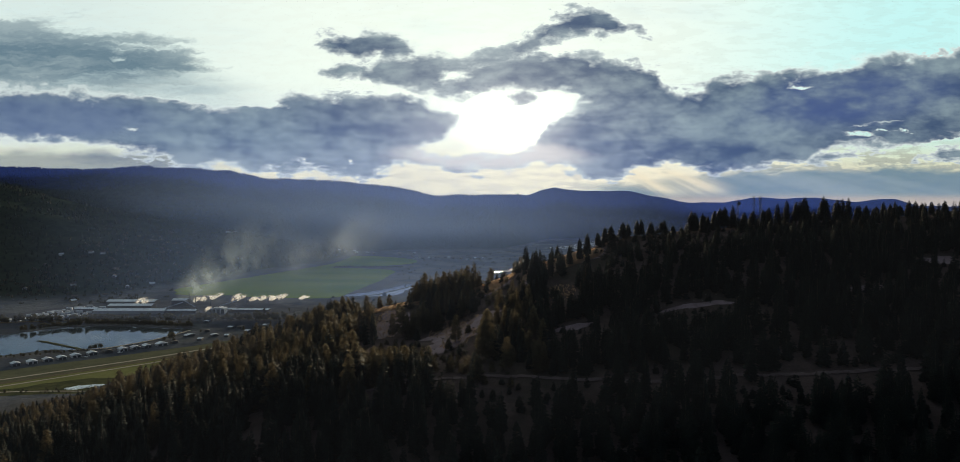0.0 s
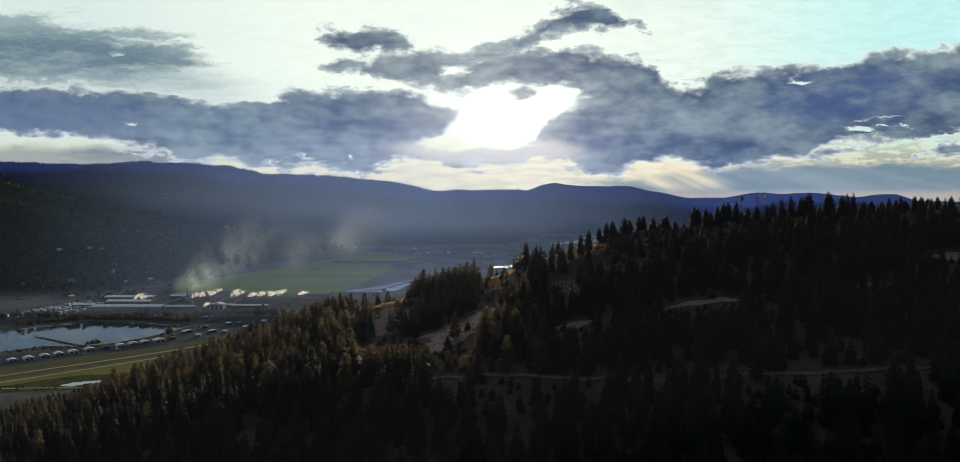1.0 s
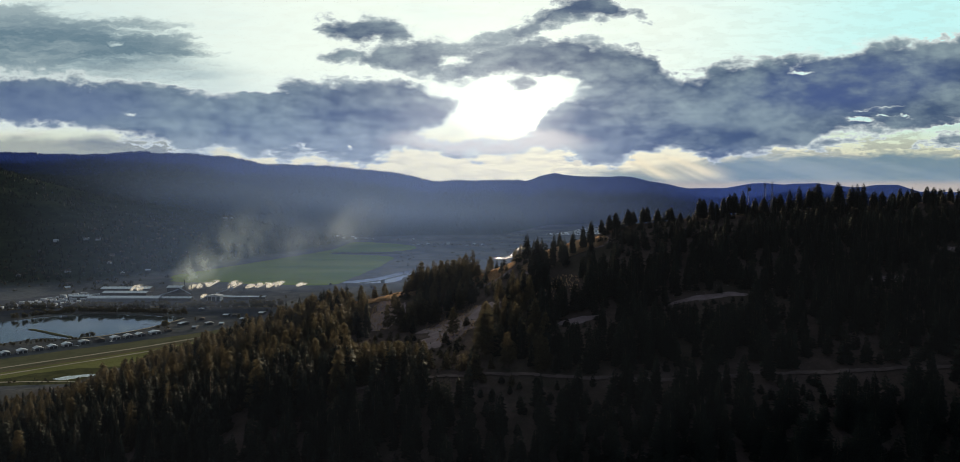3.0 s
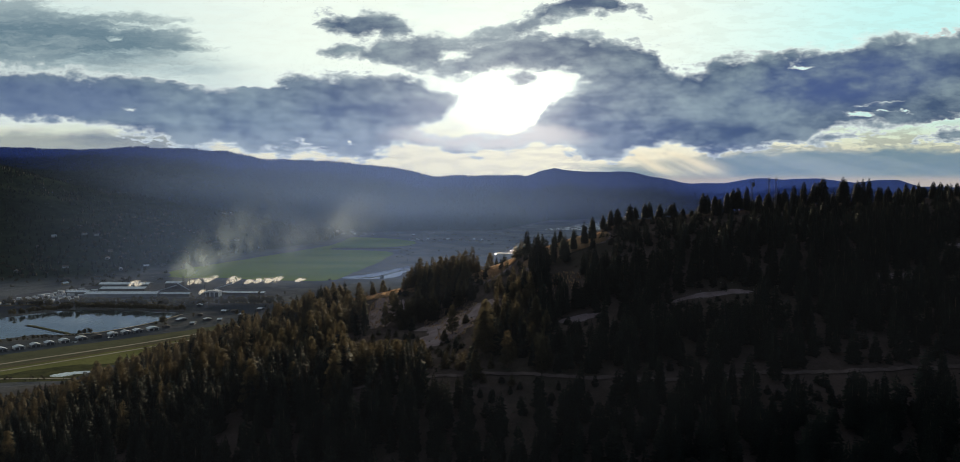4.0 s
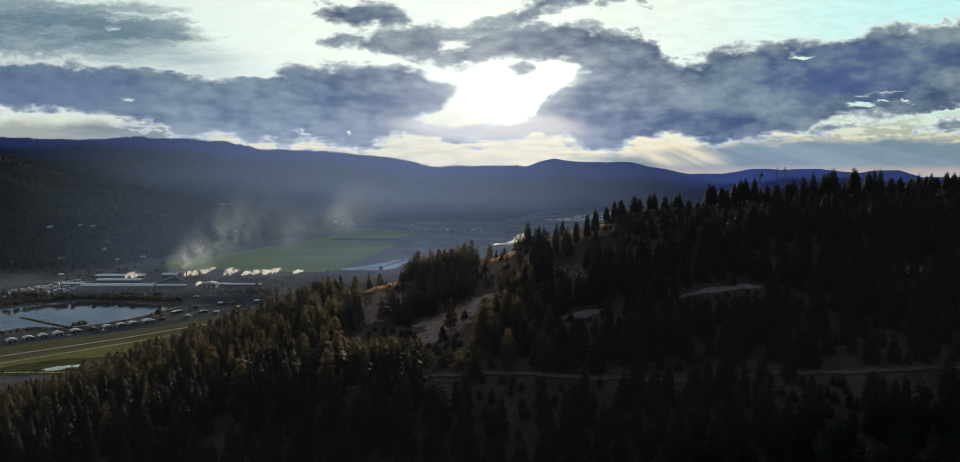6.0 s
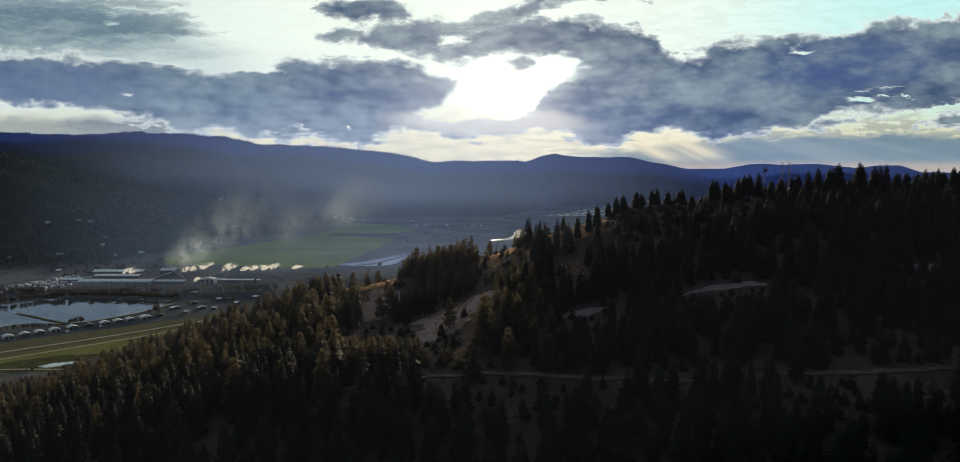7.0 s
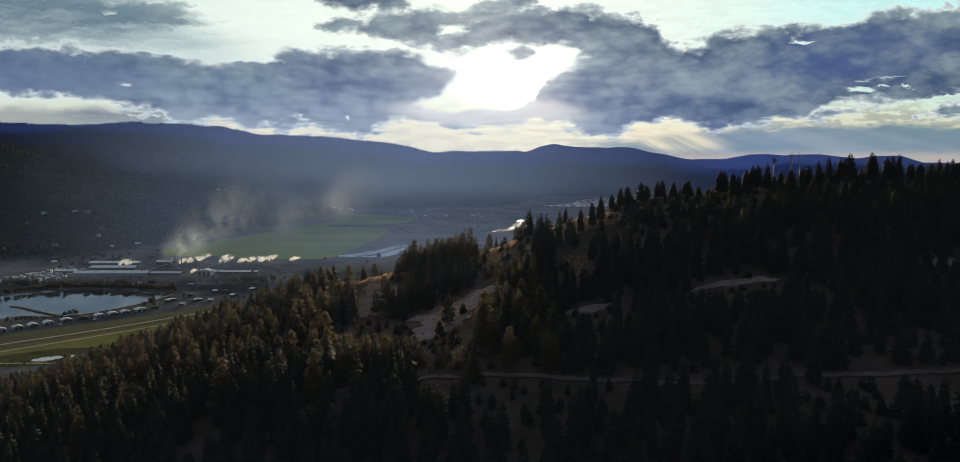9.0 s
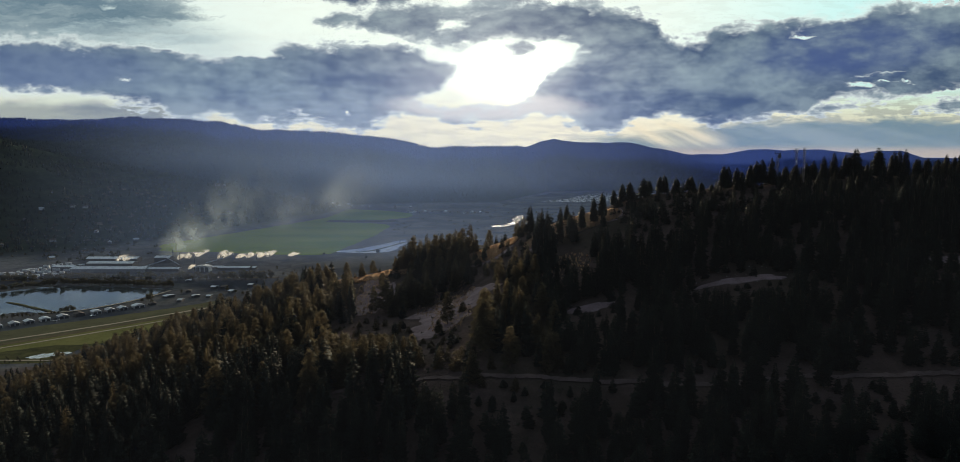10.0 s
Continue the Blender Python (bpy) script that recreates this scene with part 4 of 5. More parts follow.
# trees that stand out: on the skyline and alone in the clearings: x, y, height
SKYLINE = ((93, 567, 14), (99, 567, 16.3), (102, 557, 17.4), (111, 557, 17.8), (117, 566, 13.4), (124, 565, 15.1), (127, 564, 15.7), (134, 560, 13.7), (143, 563, 12.9), (145, 563, 14.2), (152, 563, 9.3), (157, 558, 8.1), (166, 561, 17.3), (169, 561, 16.1), (176, 565, 13.7), (181, 568, 10.7), (186, 567, 15.3), (191, 569, 17.6), (194, 567, 18.1), (200, 565, 18.8), (208, 562, 13.8), (215, 562, 14.1), (225, 568, 13.5))
SKYLINE_B = ((229, 566, 15.2), (236, 567, 17.8), (246, 573, 18.8), (252, 568, 17.6), (255, 569, 18.1), (257, 565, 21.5), (270, 562, 21.8), (274, 566, 19.9), (282, 564, 18.9), (288, 568, 19), (296, 574, 18.8), (301, 570, 12.1), (305, 564, 13.1), (318, 573, 10.5), (323, 572, 13.4), (328, 571, 11.4), (333, 573, 12.6), (336, 571, 9.8), (343, 571, 13.6), (345, 566, 13.2), (355, 574, 10.5), (363, 574, 11.7), (367, 564, 13.4))
ALONE = ((-16, 449, 17.5), (-64, 552, 13), (-20, 440, 7), (51, 519, 19), (46, 516, 14), (58, 524, 15), (66, 530, 15), (74, 534, 17), (81, 540, 18), (-8, 462, 6))
SPUR = ((-53, 588, 19), (-47, 594, 22), (-42, 590, 20), (-37, 597, 23), (-31, 592, 21), (-26, 585, 22), (-22, 595, 19), (-16, 588, 23), (-11, 583, 21), (-6, 590, 24), (-2, 582, 15), (40, 523, 24), (36, 519, 21), (44, 527, 22), (-60, 592, 12), (-86, 600, 12), (-96, 596, 13), (-78, 604, 11))
for x, y, h in SKYLINE + SKYLINE_B + ALONE + SPUR:
    planted.append(tree_row(x, y, h - (2.2 if 85 < x < 160 else -0.4), 1.2 if x < 85 else 1.5, "pine" if x < 35 else "fir"))
taken = {(round(p[0] / 4), round(p[1] / 4)) for p in planted}
step = 7.1
for j in range(int((790 - 236) / step)):
    for i in range(int(1120 / step)):
        x = -600 + i * step + (j % 2) * step / 2 + rt.uniform(-3.0, 3.0)
        y = 236 + j * step + rt.uniform(-3.0, 3.0)
        if abs(x) > 0.71 * y + 30 or (round(x / 4), round(y / 4)) in taken:
            continue
        if (y > 560 and x < -330 and rt.random() < 0.3):
            continue
        z = ground_z(x, y)
        if z < 14 or (y > 625 and x > -150) or (y > 578 and x > 60):
            continue
        wob = 0.12 * math.sin(x * 0.31 + y * 0.17) + 0.10 * math.sin(x * 0.13 - y * 0.41)
        open_here = wob + max(1.25 - math.hypot((x - cx) / rx, (y - cy) / ry) for cx, cy, rx, ry in CLEARINGS)
        if open_here > 0.25 and rt.random() < 0.97:
            continue
        if open_here > 0 and rt.random() < 0.5:
            continue
        if min((p.x - x) ** 2 + (p.y - y) ** 2 for p in ROAD_LINE) < 30:
            continue
        if -110 < x < -58 and y > 598:
            continue
        thin = 0.86 + 0.14 * (math.sin(x * 0.11 + y * 0.05) + math.sin(y * 0.09 - x * 0.04 + 2.0))
        if -110 < x < 20 and 520 < y < 600:
            thin *= 0.9
        if 6 < x < 92 and 500 < y < 600:
            thin *= 0.55 if x < 36 else 0.3
        if rt.random() > thin:
            continue
        h = rt.uniform(12, 21) if rt.random() < 0.75 else rt.uniform(6, 11)
        if x < 10 and y < 530:
            if rt.random() < (0.28 if y > 420 else 0.12):
                continue
            h = rt.uniform(16, 26) if rt.random() < 0.75 else rt.uniform(8, 15)
            if -120 < x < -30 and 355 < y < 460:
                h = rt.uniform(19, 28)
        if x > 60:
            h *= 1.08 if y < 500 else 0.62
        if x < -290:
            h *= 0.78
        if 85 < x < 190 and y > 528:
            h *= 0.6
        if min(math.hypot((x - cx) / rx, (y - cy) / ry) for cx, cy, rx, ry in YOUNG) < 1:
            h = rt.uniform(3, 6.5)
        if math.hypot((x - 15) / 20, (y - 560) / 62) < 1:
            h = rt.uniform(4, 10.5)
        # the stand below the clearings stays low enough to show them
        bearing = x / (y - 40)
        if 340 < y < 470 and -0.195 < bearing < -0.078:
            h = min(h, max(4.0, 236.5 - 0.2254 * (y - 40) - z))
        if 340 < y < 448 and -0.078 <= bearing < 0.004:
            h = min(h, max(3.0, 236.0 - 0.2365 * (y - 40) - z))
        if 375 < y < 430 and 0.25 < bearing < 0.40:
            h = min(h, max(3.0, 236.5 - 0.1646 * (y - 40) - z))
        if 345 < y < 420 and 0.11 < bearing < 0.18:
            h = min(h, max(3.0, 236.5 - 0.1953 * (y - 40) - z))
        # kind follows the light: golden pines in the sunlit band, dark firs in shade
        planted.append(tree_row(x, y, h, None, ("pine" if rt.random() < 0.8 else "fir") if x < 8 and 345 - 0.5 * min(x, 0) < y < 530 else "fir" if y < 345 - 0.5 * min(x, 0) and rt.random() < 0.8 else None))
# younger growth filling the shaded slope
for k in range(1700):
    x, y = rt.uniform(-330, 420), rt.uniform(236, 560) if k % 3 else rt.uniform(236, 340)
    if abs(x) > 0.71 * y + 20 or max(1.2 - math.hypot((x - cx) / rx, (y - cy) / ry) for cx, cy, rx, ry in CLEARINGS) > 0 or min((p.x - x) ** 2 + (p.y - y) ** 2 for p in ROAD_LINE) < 25:
        continue
    if min(math.hypot((x - cx) / rx, (y - cy) / ry) for cx, cy, rx, ry in YOUNG) > 1:
        planted.append(tree_row(x, y, rt.uniform(4, 8.5)))
planted.sort(key=lambda r: r[1])
near_rows = [r for r in planted if -170 < r[0] < 210 and r[1] < 420][:230] + [r for r in planted if (r[0], r[1]) in {(q[0], q[1]) for q in SKYLINE + SKYLINE_B + ALONE + SPUR}]
near_set = {(r[0], r[1]) for r in near_rows}

# single trees: trunk and crown share their meshes
CROWN_MESH = {"full": [rounded(mesh_from("crown", v, f, M_FIR_SHADED), crown_normals(v)) for v, f in FULL], "fir": [rounded(mesh_from("crown", v, f, M_FIR_SHADED), crown_normals(v)) for v, f in FIRS], "pine": [rounded(mesh_from("crown", v, f, M_PINE_SUNLIT), crown_normals(v)) for v, f in PINES]}
TRUNK_MESH = [mesh_from("trunk", v, f, M_BARK) for v, f in STEMS]
for x, y, z, sh, sw, turn, k, kind in near_rows:
    label = "tall fir with shade-dark needles and pointed crown on the slope" if kind == "fir" else "ponderosa pine with open tufted crown on the slope"
    if y > 500:
        label = "fir with backlit-dark needles along the ridge skyline" if kind == "fir" else "open-crowned pine standing along the ridge skyline"
    tree = thing(kind + "_tree", Matrix.LocRotScale((x, y, z), Euler((0, 0, turn)), (sw, sw, sh)), label, "tree", "trees on the hillside")
    trunk = new("trunk", TRUNK_MESH[k % len(TRUNK_MESH)])
    shape = "full" if y > 500 and kind == "fir" else kind
    crown = new("crown", CROWN_MESH[shape][k % len(CROWN_MESH[shape])])
    trunk.parent = crown.parent = tree
for name, shapes, needles, kind in (("fir_forest", FIRS, M_FIR_SHADED, "fir"), ("pine_forest", PINES, M_PINE_SUNLIT, "pine")):
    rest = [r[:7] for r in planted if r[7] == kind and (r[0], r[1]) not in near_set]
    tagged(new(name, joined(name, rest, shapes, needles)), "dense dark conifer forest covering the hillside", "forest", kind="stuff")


# brush and boulders on the open slope
def clumps(name, rows, material, label, category, lumps, seed):
    rnd, vs, fs = random.Random(seed), [], []
    for x, y, r, tall in rows:
        z = ground_z(x, y)
        for q in range(lumps):
            ox, oy = rnd.gauss(0, 0.4) * r, rnd.gauss(0, 0.4) * r
            s, h = r * rnd.uniform(0.3, 0.6), tall * rnd.uniform(0.5, 1.0)
            i = len(vs)
            for e in range(5):
                a = e * math.tau / 5 + rnd.uniform(-0.4, 0.4)
                vs.append((x + ox + s * math.cos(a) * rnd.uniform(0.7, 1.2), y + oy + s * math.sin(a) * rnd.uniform(0.7, 1.2), z - 0.1 + h * rnd.uniform(0, 0.5)))
            vs.append((x + ox, y + oy, z + h))
            fs.extend((i + e, i + (e + 1) % 5, i + 5) for e in range(5))
    return tagged(new(name, mesh_from(name, vs, fs, material)), label, category, kind="stuff")


def dry_grass():
    """Tufts of straw on the open crests and clearings."""
    rnd, vs, fs = random.Random(15), [], []
    for cx, cy, rx, ry, count in ((-84, 588, 26, 16, 4200), (62, 545, 32, 18, 5200), (10, 572, 18, 20, 3000), (-50, 583, 10, 8, 350), (-20, 514, 18, 34, 500), (-15, 458, 12, 26, 250), (-70, 545, 12, 34, 400), (50, 479, 14, 17, 200)):
        for k in range(count):
            a, r = rnd.uniform(0, math.tau), math.sqrt(rnd.random())
            x, y = cx + rx * r * math.cos(a), cy + ry * r * math.sin(a)
            z, h = ground_z(x, y) + 0.2, rnd.uniform(0.5, 1.15)
            for q in range(2):
                t, w = rnd.uniform(0, math.pi), rnd.uniform(0.15, 0.35)
                dx, dy, lean = w * math.cos(t), w * math.sin(t), rnd.uniform(-0.2, 0.2)
                i = len(vs)
                vs.extend(((x - dx, y - dy, z - 0.05), (x + dx, y + dy, z - 0.05), (x + dx * 1.3 + lean, y + dy * 1.3, z + h), (x - dx * 1.3 + lean, y - dy * 1.3, z + h * 0.85)))
                fs.append((i, i + 1, i + 2, i + 3))
    return tagged(new("dry_grass", mesh_from("dry_grass", vs, fs, M_STRAW)), "dry straw-coloured grass on the open crest", "grass", kind="stuff")


def bare_slope(cx, cy, rx, ry, seed):
    """Open stony ground laid over the hillside, with a frayed edge."""
    rings, spokes = 7, 40
    verts, faces = [(cx, cy, ground_z(cx, cy) + 0.3)], []
    for r in range(1, rings + 1):
        for q in range(spokes):
            a = q * math.tau / spokes
            fray = 1 + 0.16 * math.sin(3 * a + seed) + 0.10 * math.sin(7 * a + 2 * seed) + 0.07 * math.sin(13 * a + 3 * seed)
            x, y = cx + rx * fray * r / rings * math.cos(a), cy + ry * fray * r / rings * math.sin(a)
            verts.append((x, y, ground_z(x, y) + (0.3 if r < rings else -0.3)))
    for q in range(spokes):
        faces.append((0, 0, 1 + q, 1 + (q + 1) % spokes))
        for r in range(rings - 1):
            a, b = 1 + r * spokes + q, 1 + r * spokes + (q + 1) % spokes
            faces.append((a, a + spokes, b + spokes, b))
    bm = bmesh.new()
    vs = [bm.verts.new(v) for v in verts]
    for f in faces:
        bm.faces.new([vs[i] for i in dict.fromkeys(f)])
    return tagged(part("ground", bm, M_BARE), "pale bare dry slope between the conifers", "ground", kind="structure")


for k, row in enumerate(CLEARINGS):
    if row[1] > 400 and row[2] != 10:
        bare_slope(*row, k)
bare_slope(62, 548, 34, 20, 21)
bare_slope(-84, 590, 28, 14, 22)
bare_slope(8, 560, 18, 12, 23)
dry_grass()
rb = random.Random(5)
brush = []
for k in range(1500):
    x, y = rb.uniform(-260, 330), rb.uniform(300, 590)
    if abs(x) < 0.7 * y and min((p.x - x) ** 2 + (p.y - y) ** 2 for p in ROAD_LINE) > 20:
        brush.append((x, y, rb.uniform(0.5, 1.7), rb.uniform(0.3, 1.3)))
clumps("brush", brush, M_LEAF, "low brown brush scattered over the dry slope", "brush", 4, 6)
stones = [(rb.uniform(-40, 20), rb.uniform(455, 560), rb.uniform(0.3, 0.8), rb.uniform(0.3, 0.7)) for k in range(120)]
stones += [(rb.uniform(100, 175), rb.uniform(432, 450), rb.uniform(0.3, 0.9), rb.uniform(0.3, 0.8)) for k in range(90)]
clumps("stones", stones, M_ROCK, "pale stones lying in the clearings", "stones", 2, 7)


def far_woods():
    rnd = np.random.RandomState(9)
    n = 30000
    x, y = rnd.uniform(-3500, 3400, n), rnd.uniform(1700, 4720, n)
    crest_x = rnd.uniform(-3400, 1700, 2600)
    x, y = np.concatenate([x, crest_x]), np.concatenate([y, 4600 + rnd.normal(0, 14, 2600)])
    z = land(x, y)
    keep = (z > 10) & (np.abs(x) < 0.72 * y + 60) & (waves(x, y, 420, 31) > -0.62)
    x, y, z = x[keep], y[keep], z[keep]
    h, r, turn = rnd.uniform(7, 15, len(x)), rnd.uniform(2.4, 4.6, len(x)), rnd.uniform(0, 6.28, len(x))
    vs = []
    for q in range(5):
        a = turn + q * math.tau / 5
        vs.append(np.stack([x + r * np.cos(a), y + r * np.sin(a), z - 0.5 + h * 0.12 * (q % 2)], 1))
    vs.append(np.stack([x + rnd.uniform(-0.6, 0.6, len(x)), y, z + h], 1))
    verts = np.stack(vs, 1).reshape(-1, 3)
    base = np.arange(len(x))[:, None, None] * 6
    tri = np.array([[q, (q + 1) % 5, 5] for q in range(5)])[None]
    return tagged(new("far_woods", mesh_from("far_woods", verts, (base + tri).reshape(-1, 3), M_FARWOOD)), "hazy wooded slopes across the valley", "woods", kind="stuff")


far_woods()


def broadleaf(seed, h, spread):
    rnd = random.Random(seed)
    vs, fs = [], []
    for k in range(16):
        a, f = rnd.uniform(0, math.tau), rnd.random()
        d = spread * rnd.uniform(0.1, 0.75)
        cx, cy, cz = d * math.cos(a), d * math.sin(a), h * (0.35 + 0.5 * f)
        for q in range(14):
            s = spread * 0.42
            p = Vector((rnd.gauss(0, 1), rnd.gauss(0, 1), rnd.gauss(0, 0.8))).normalized() * s * rnd.uniform(0.5, 1.0) + Vector((cx, cy, cz))
            u = Vector((rnd.gauss(0, 1), rnd.gauss(0, 1), rnd.gauss(0, 1))).normalized() * spread * 0.22
            w = Vector((rnd.gauss(0, 1), rnd.gauss(0, 1), rnd.gauss(0, 1))).normalized() * spread * 0.22
            i = len(vs)
            vs.extend((p - u, p + w, p + u))
            fs.append((i, i + 1, i + 2))
    return np.array([tuple(v) for v in vs]), np.array(fs)


def limbs(seed, h, spread):
    rnd, bm = random.Random(seed), bmesh.new()
    rod(bm, (0, 0, -0.5), (0, 0, h * 0.45), 0.28, 0.17, 6)
    for k in range(5):
        a = k * 1.3 + rnd.uniform(-0.3, 0.3)
        rod(bm, (0, 0, h * rnd.uniform(0.25, 0.44)), (spread * 0.5 * math.cos(a), spread * 0.5 * math.sin(a), h * rnd.uniform(0.6, 0.8)), 0.12, 0.04, 4)
    me = bpy.data.meshes.new("trunk")
    bm.to_mesh(me)
    bm.free()
    me.materials.append(M_BARK)
    return me


LEAVES = [broadleaf(61 + k, 10.0, sp) for k, sp in enumerate((4.2, 3.4, 4.8))]
LEAF_MESH = [mesh_from("crown", v, f, M_LEAF) for v, f in LEAVES]
LIMB_MESH = [limbs(71 + k, 10.0, sp) for k, sp in enumerate((4.2, 3.4, 4.8))]
rv = random.Random(13)


def plant_leafy(x, y, size, label, group):
    k = rv.randrange(3)
    t = thing("broadleaf_tree", Matrix.LocRotScale((x, y, ground_z(x, y)), Euler((0, 0, rv.uniform(0, 6))), (size, size, size * rv.uniform(0.85, 1.2))), label, "tree", group)
    for o in (new("trunk", LIMB_MESH[k]), new("crown", LEAF_MESH[k])):
        o.parent = t


for k in range(210):
    x = -1040 + k * 3.1 + rv.uniform(-4, 4)
    plant_leafy(x, 1392 + 0.07 * (x + 900) + rv.uniform(-22, 14), rv.uniform(0.9, 1.6), "brown-green broadleaf tree along the far pond bank", "trees along the pond")
for x, y, s in ((-612, 1133, 1.2), (-618, 1130, 1.0), (-625, 1127, 0.8), (-528, 1208, 1.5), (-534, 1215, 1.3), (-540, 1204, 0.8), (-522, 1200, 0.7)):
    plant_leafy(x, y, s, "broadleaf tree on the near pond bank beside hangars", "trees along the pond")
for k in range(64):
    x = -835 + k * 4.6
    edge = float(np.interp(x, (-835, -797, -742, -656, -540), (1278, 1322, 1353, 1343, 1322)))
    plant_leafy(x + rv.uniform(-2, 2), edge + rv.uniform(3, 10), rv.uniform(0.9, 1.5), "tall leafy tree on the far pond edge", "trees along the pond")
for k in range(26):
    x = -740 + k * 4.6
    plant_leafy(x + rv.uniform(-2, 2), 1062 + 0.52 * (x + 740) + rv.uniform(-5, 6), rv.uniform(0.35, 0.7), "low leafy shrub along the pond edge", "shrubs along the pond")
for k in range(40):
    plant_leafy(rv.uniform(-560, -300), rv.uniform(1240, 1560), rv.uniform(0.4, 0.9), "broadleaf tree between sheds in the valley", "trees in the valley")
for k in range(30):
    plant_leafy(rv.uniform(-640, -470), rv.uniform(868, 893), rv.uniform(0.2, 0.45), "shrub in the rough meadow below the hill", "shrubs in the meadow")


def valley_growth():
    """Hedges and bushes dotted over the flats, far off."""
    rnd = random.Random(23)
    rows = []
    for k in range(420):
        x, y = rnd.uniform(-1500, 500), rnd.uniform(1650, 3600)
        if abs(x) < 0.7 * y and not (-900 < x < -270 and 1780 < y < 3150) and ground_z(x, y) < 40:
            rows.append((x, y, rnd.uniform(3, 7), rnd.uniform(4, 9)))
    for k in range(130):
        rows.append((-530 + k * 1.9, 2572 + rnd.uniform(-14, 14), rnd.uniform(3, 6), rnd.uniform(3, 7)))
    for k in range(26):
        f = rnd.random()
        rows.append((60 + 95 * f + rnd.uniform(-22, 22), 2400 + 400 * f + rnd.uniform(-30, 30), rnd.uniform(2, 5), rnd.uniform(3, 7)))
    for k in range(240):
        rows.append((rnd.uniform(-1250, -820), rnd.uniform(1600, 2500), rnd.uniform(4, 8), rnd.uniform(6, 11)))
    return clumps("hedges", rows, M_LEAF, "dark hedges and bushes over the valley flats", "hedges", 5, 24)


valley_growth()

# ---- buildings in the valley ----


def gable_roof(w, d, eave, ridge, over=0.5, thick=0.3):
    """Ridge along y."""
    bm = bmesh.new()
    slope = (ridge - eave) / (w / 2)
    e = eave - over * slope
    prism(bm, ((-w / 2 - over, e), (0, ridge), (w / 2 + over, e), (w / 2 + over, e + thick), (0, ridge + thick), (-w / 2 - over, e + thick)), -d / 2 - over, d / 2 + over)
    return bm


def gable_wall(w, y0, y1, eave, ridge):
    return prism(bmesh.new(), ((-w / 2, -0.6), (w / 2, -0.6), (w / 2, eave), (0, ridge - 0.02), (-w / 2, eave)), y0, y1)


def hall(name, m, w, d, eave, ridge, wall, roof, label, category, group="", doors=1, windows=0, vents=0):
    b = thing(name, m, label, category, group)
    t = 0.3
    part("wall", gable_wall(w, -d / 2, -d / 2 + t, eave, ridge), wall, b)
    part("wall", gable_wall(w, d / 2 - t, d / 2, eave, ridge), wall, b)
    part("wall", boxes((-w / 2, -w / 2 + t, -d / 2 + t, d / 2 - t, -0.6, eave)), wall, b)
    part("wall", boxes((w / 2 - t, w / 2, -d / 2 + t, d / 2 - t, -0.6, eave)), wall, b)
    r = part("roof", gable_roof(w, d, eave, ridge), roof, b)
    for k in range(vents):
        y = -d / 2 + d * (k + 0.5) / vents
        part("vent", boxes((-0.7, 0.7, y - 1.4, y + 1.4, ridge - 0.1, ridge + 1.3), bevel=0.1), M_STEEL, r)
    for k in range(doors):
        x = -w / 2 + w * (k + 0.5) / doors
        dw = min(0.36 * w / doors, 5.5)
        part("door", boxes((x - dw, x + dw, -d / 2 - 0.08, -d / 2 - 0.003, 0.0, eave * 0.86)), M_DOOR, b, "dark sliding door")
    for k in range(windows):
        y = -d / 2 + d * (k + 0.5) / windows
        for sx in (-1, 1):
            f = part("window", boxes((sx * (w / 2 + 0.06) - 0.05, sx * (w / 2 + 0.06) + 0.05, y - 0.7, y + 0.7, eave * 0.42, eave * 0.8)), M_WHITE, b)
            part("pane", boxes((sx * (w / 2 + 0.115) - 0.004, sx * (w / 2 + 0.115) + 0.004, y - 0.58, y + 0.58, eave * 0.46, eave * 0.76)), M_GLASS, f)
    return b


ROW_TURN = 46.0
HANGARS = ((-675, 1022, 11), (-660, 1036, 12), (-646, 1051, 11.5), (-633, 1064, 11), (-620, 1079, 12), (-604, 1096, 13), (-588, 1110, 12), (-572, 1126, 12), (-558, 1139, 11.5), (-545, 1151, 11.5), (-529, 1168, 16))
for k, (x, y, w) in enumerate(HANGARS):
    walls, roofs = ((M_SIDING, M_ROOF), (M_WHITE, M_ROOF), (M_SIDING, M_WHITE))[k % 3]
    if k == 6:
        walls, roofs = M_DARKWALL, M_ROOFDARK
    hall("hangar", pose(x, y, ground_z(x, y), 0, 0, ROW_TURN), w, 13, 3.6, 5.6, walls, roofs, "brown-roofed dark hangar beside the airstrip" if k == 6 else "pale metal aircraft hangar with dark sliding doors", "hangar", "hangars along the airstrip", 2)
for x, y, w, d, tn, r in ((-515, 1186, 10, 8, 46, M_ROOFDARK), (-515, 1246, 17, 9, 60, M_ROOF), (-482, 1214, 14, 7, 96, M_WHITE), (-471, 1248, 12, 8, 40, M_WHITE), (-448, 1246, 12, 7, 96, M_ROOF), (-469, 1327, 12, 9, 80, M_ROOF), (-452, 1330, 16, 9, 85, M_ROOFDARK), (-500, 1290, 9, 8, 20, M_ROOFDARK), (-425, 1290, 12, 8, 70, M_ROOF), (-540, 1390, 10, 8, 10, M_WHITE), (-410, 1350, 14, 9, 80, M_WHITE)):
    hall("shed", pose(x, y, 0, 0, 0, tn), w, d, 3.0, 4.3, M_DARKWALL, r, "small storage shed with a low pitched roof", "shed", "sheds behind the hangars", 1)

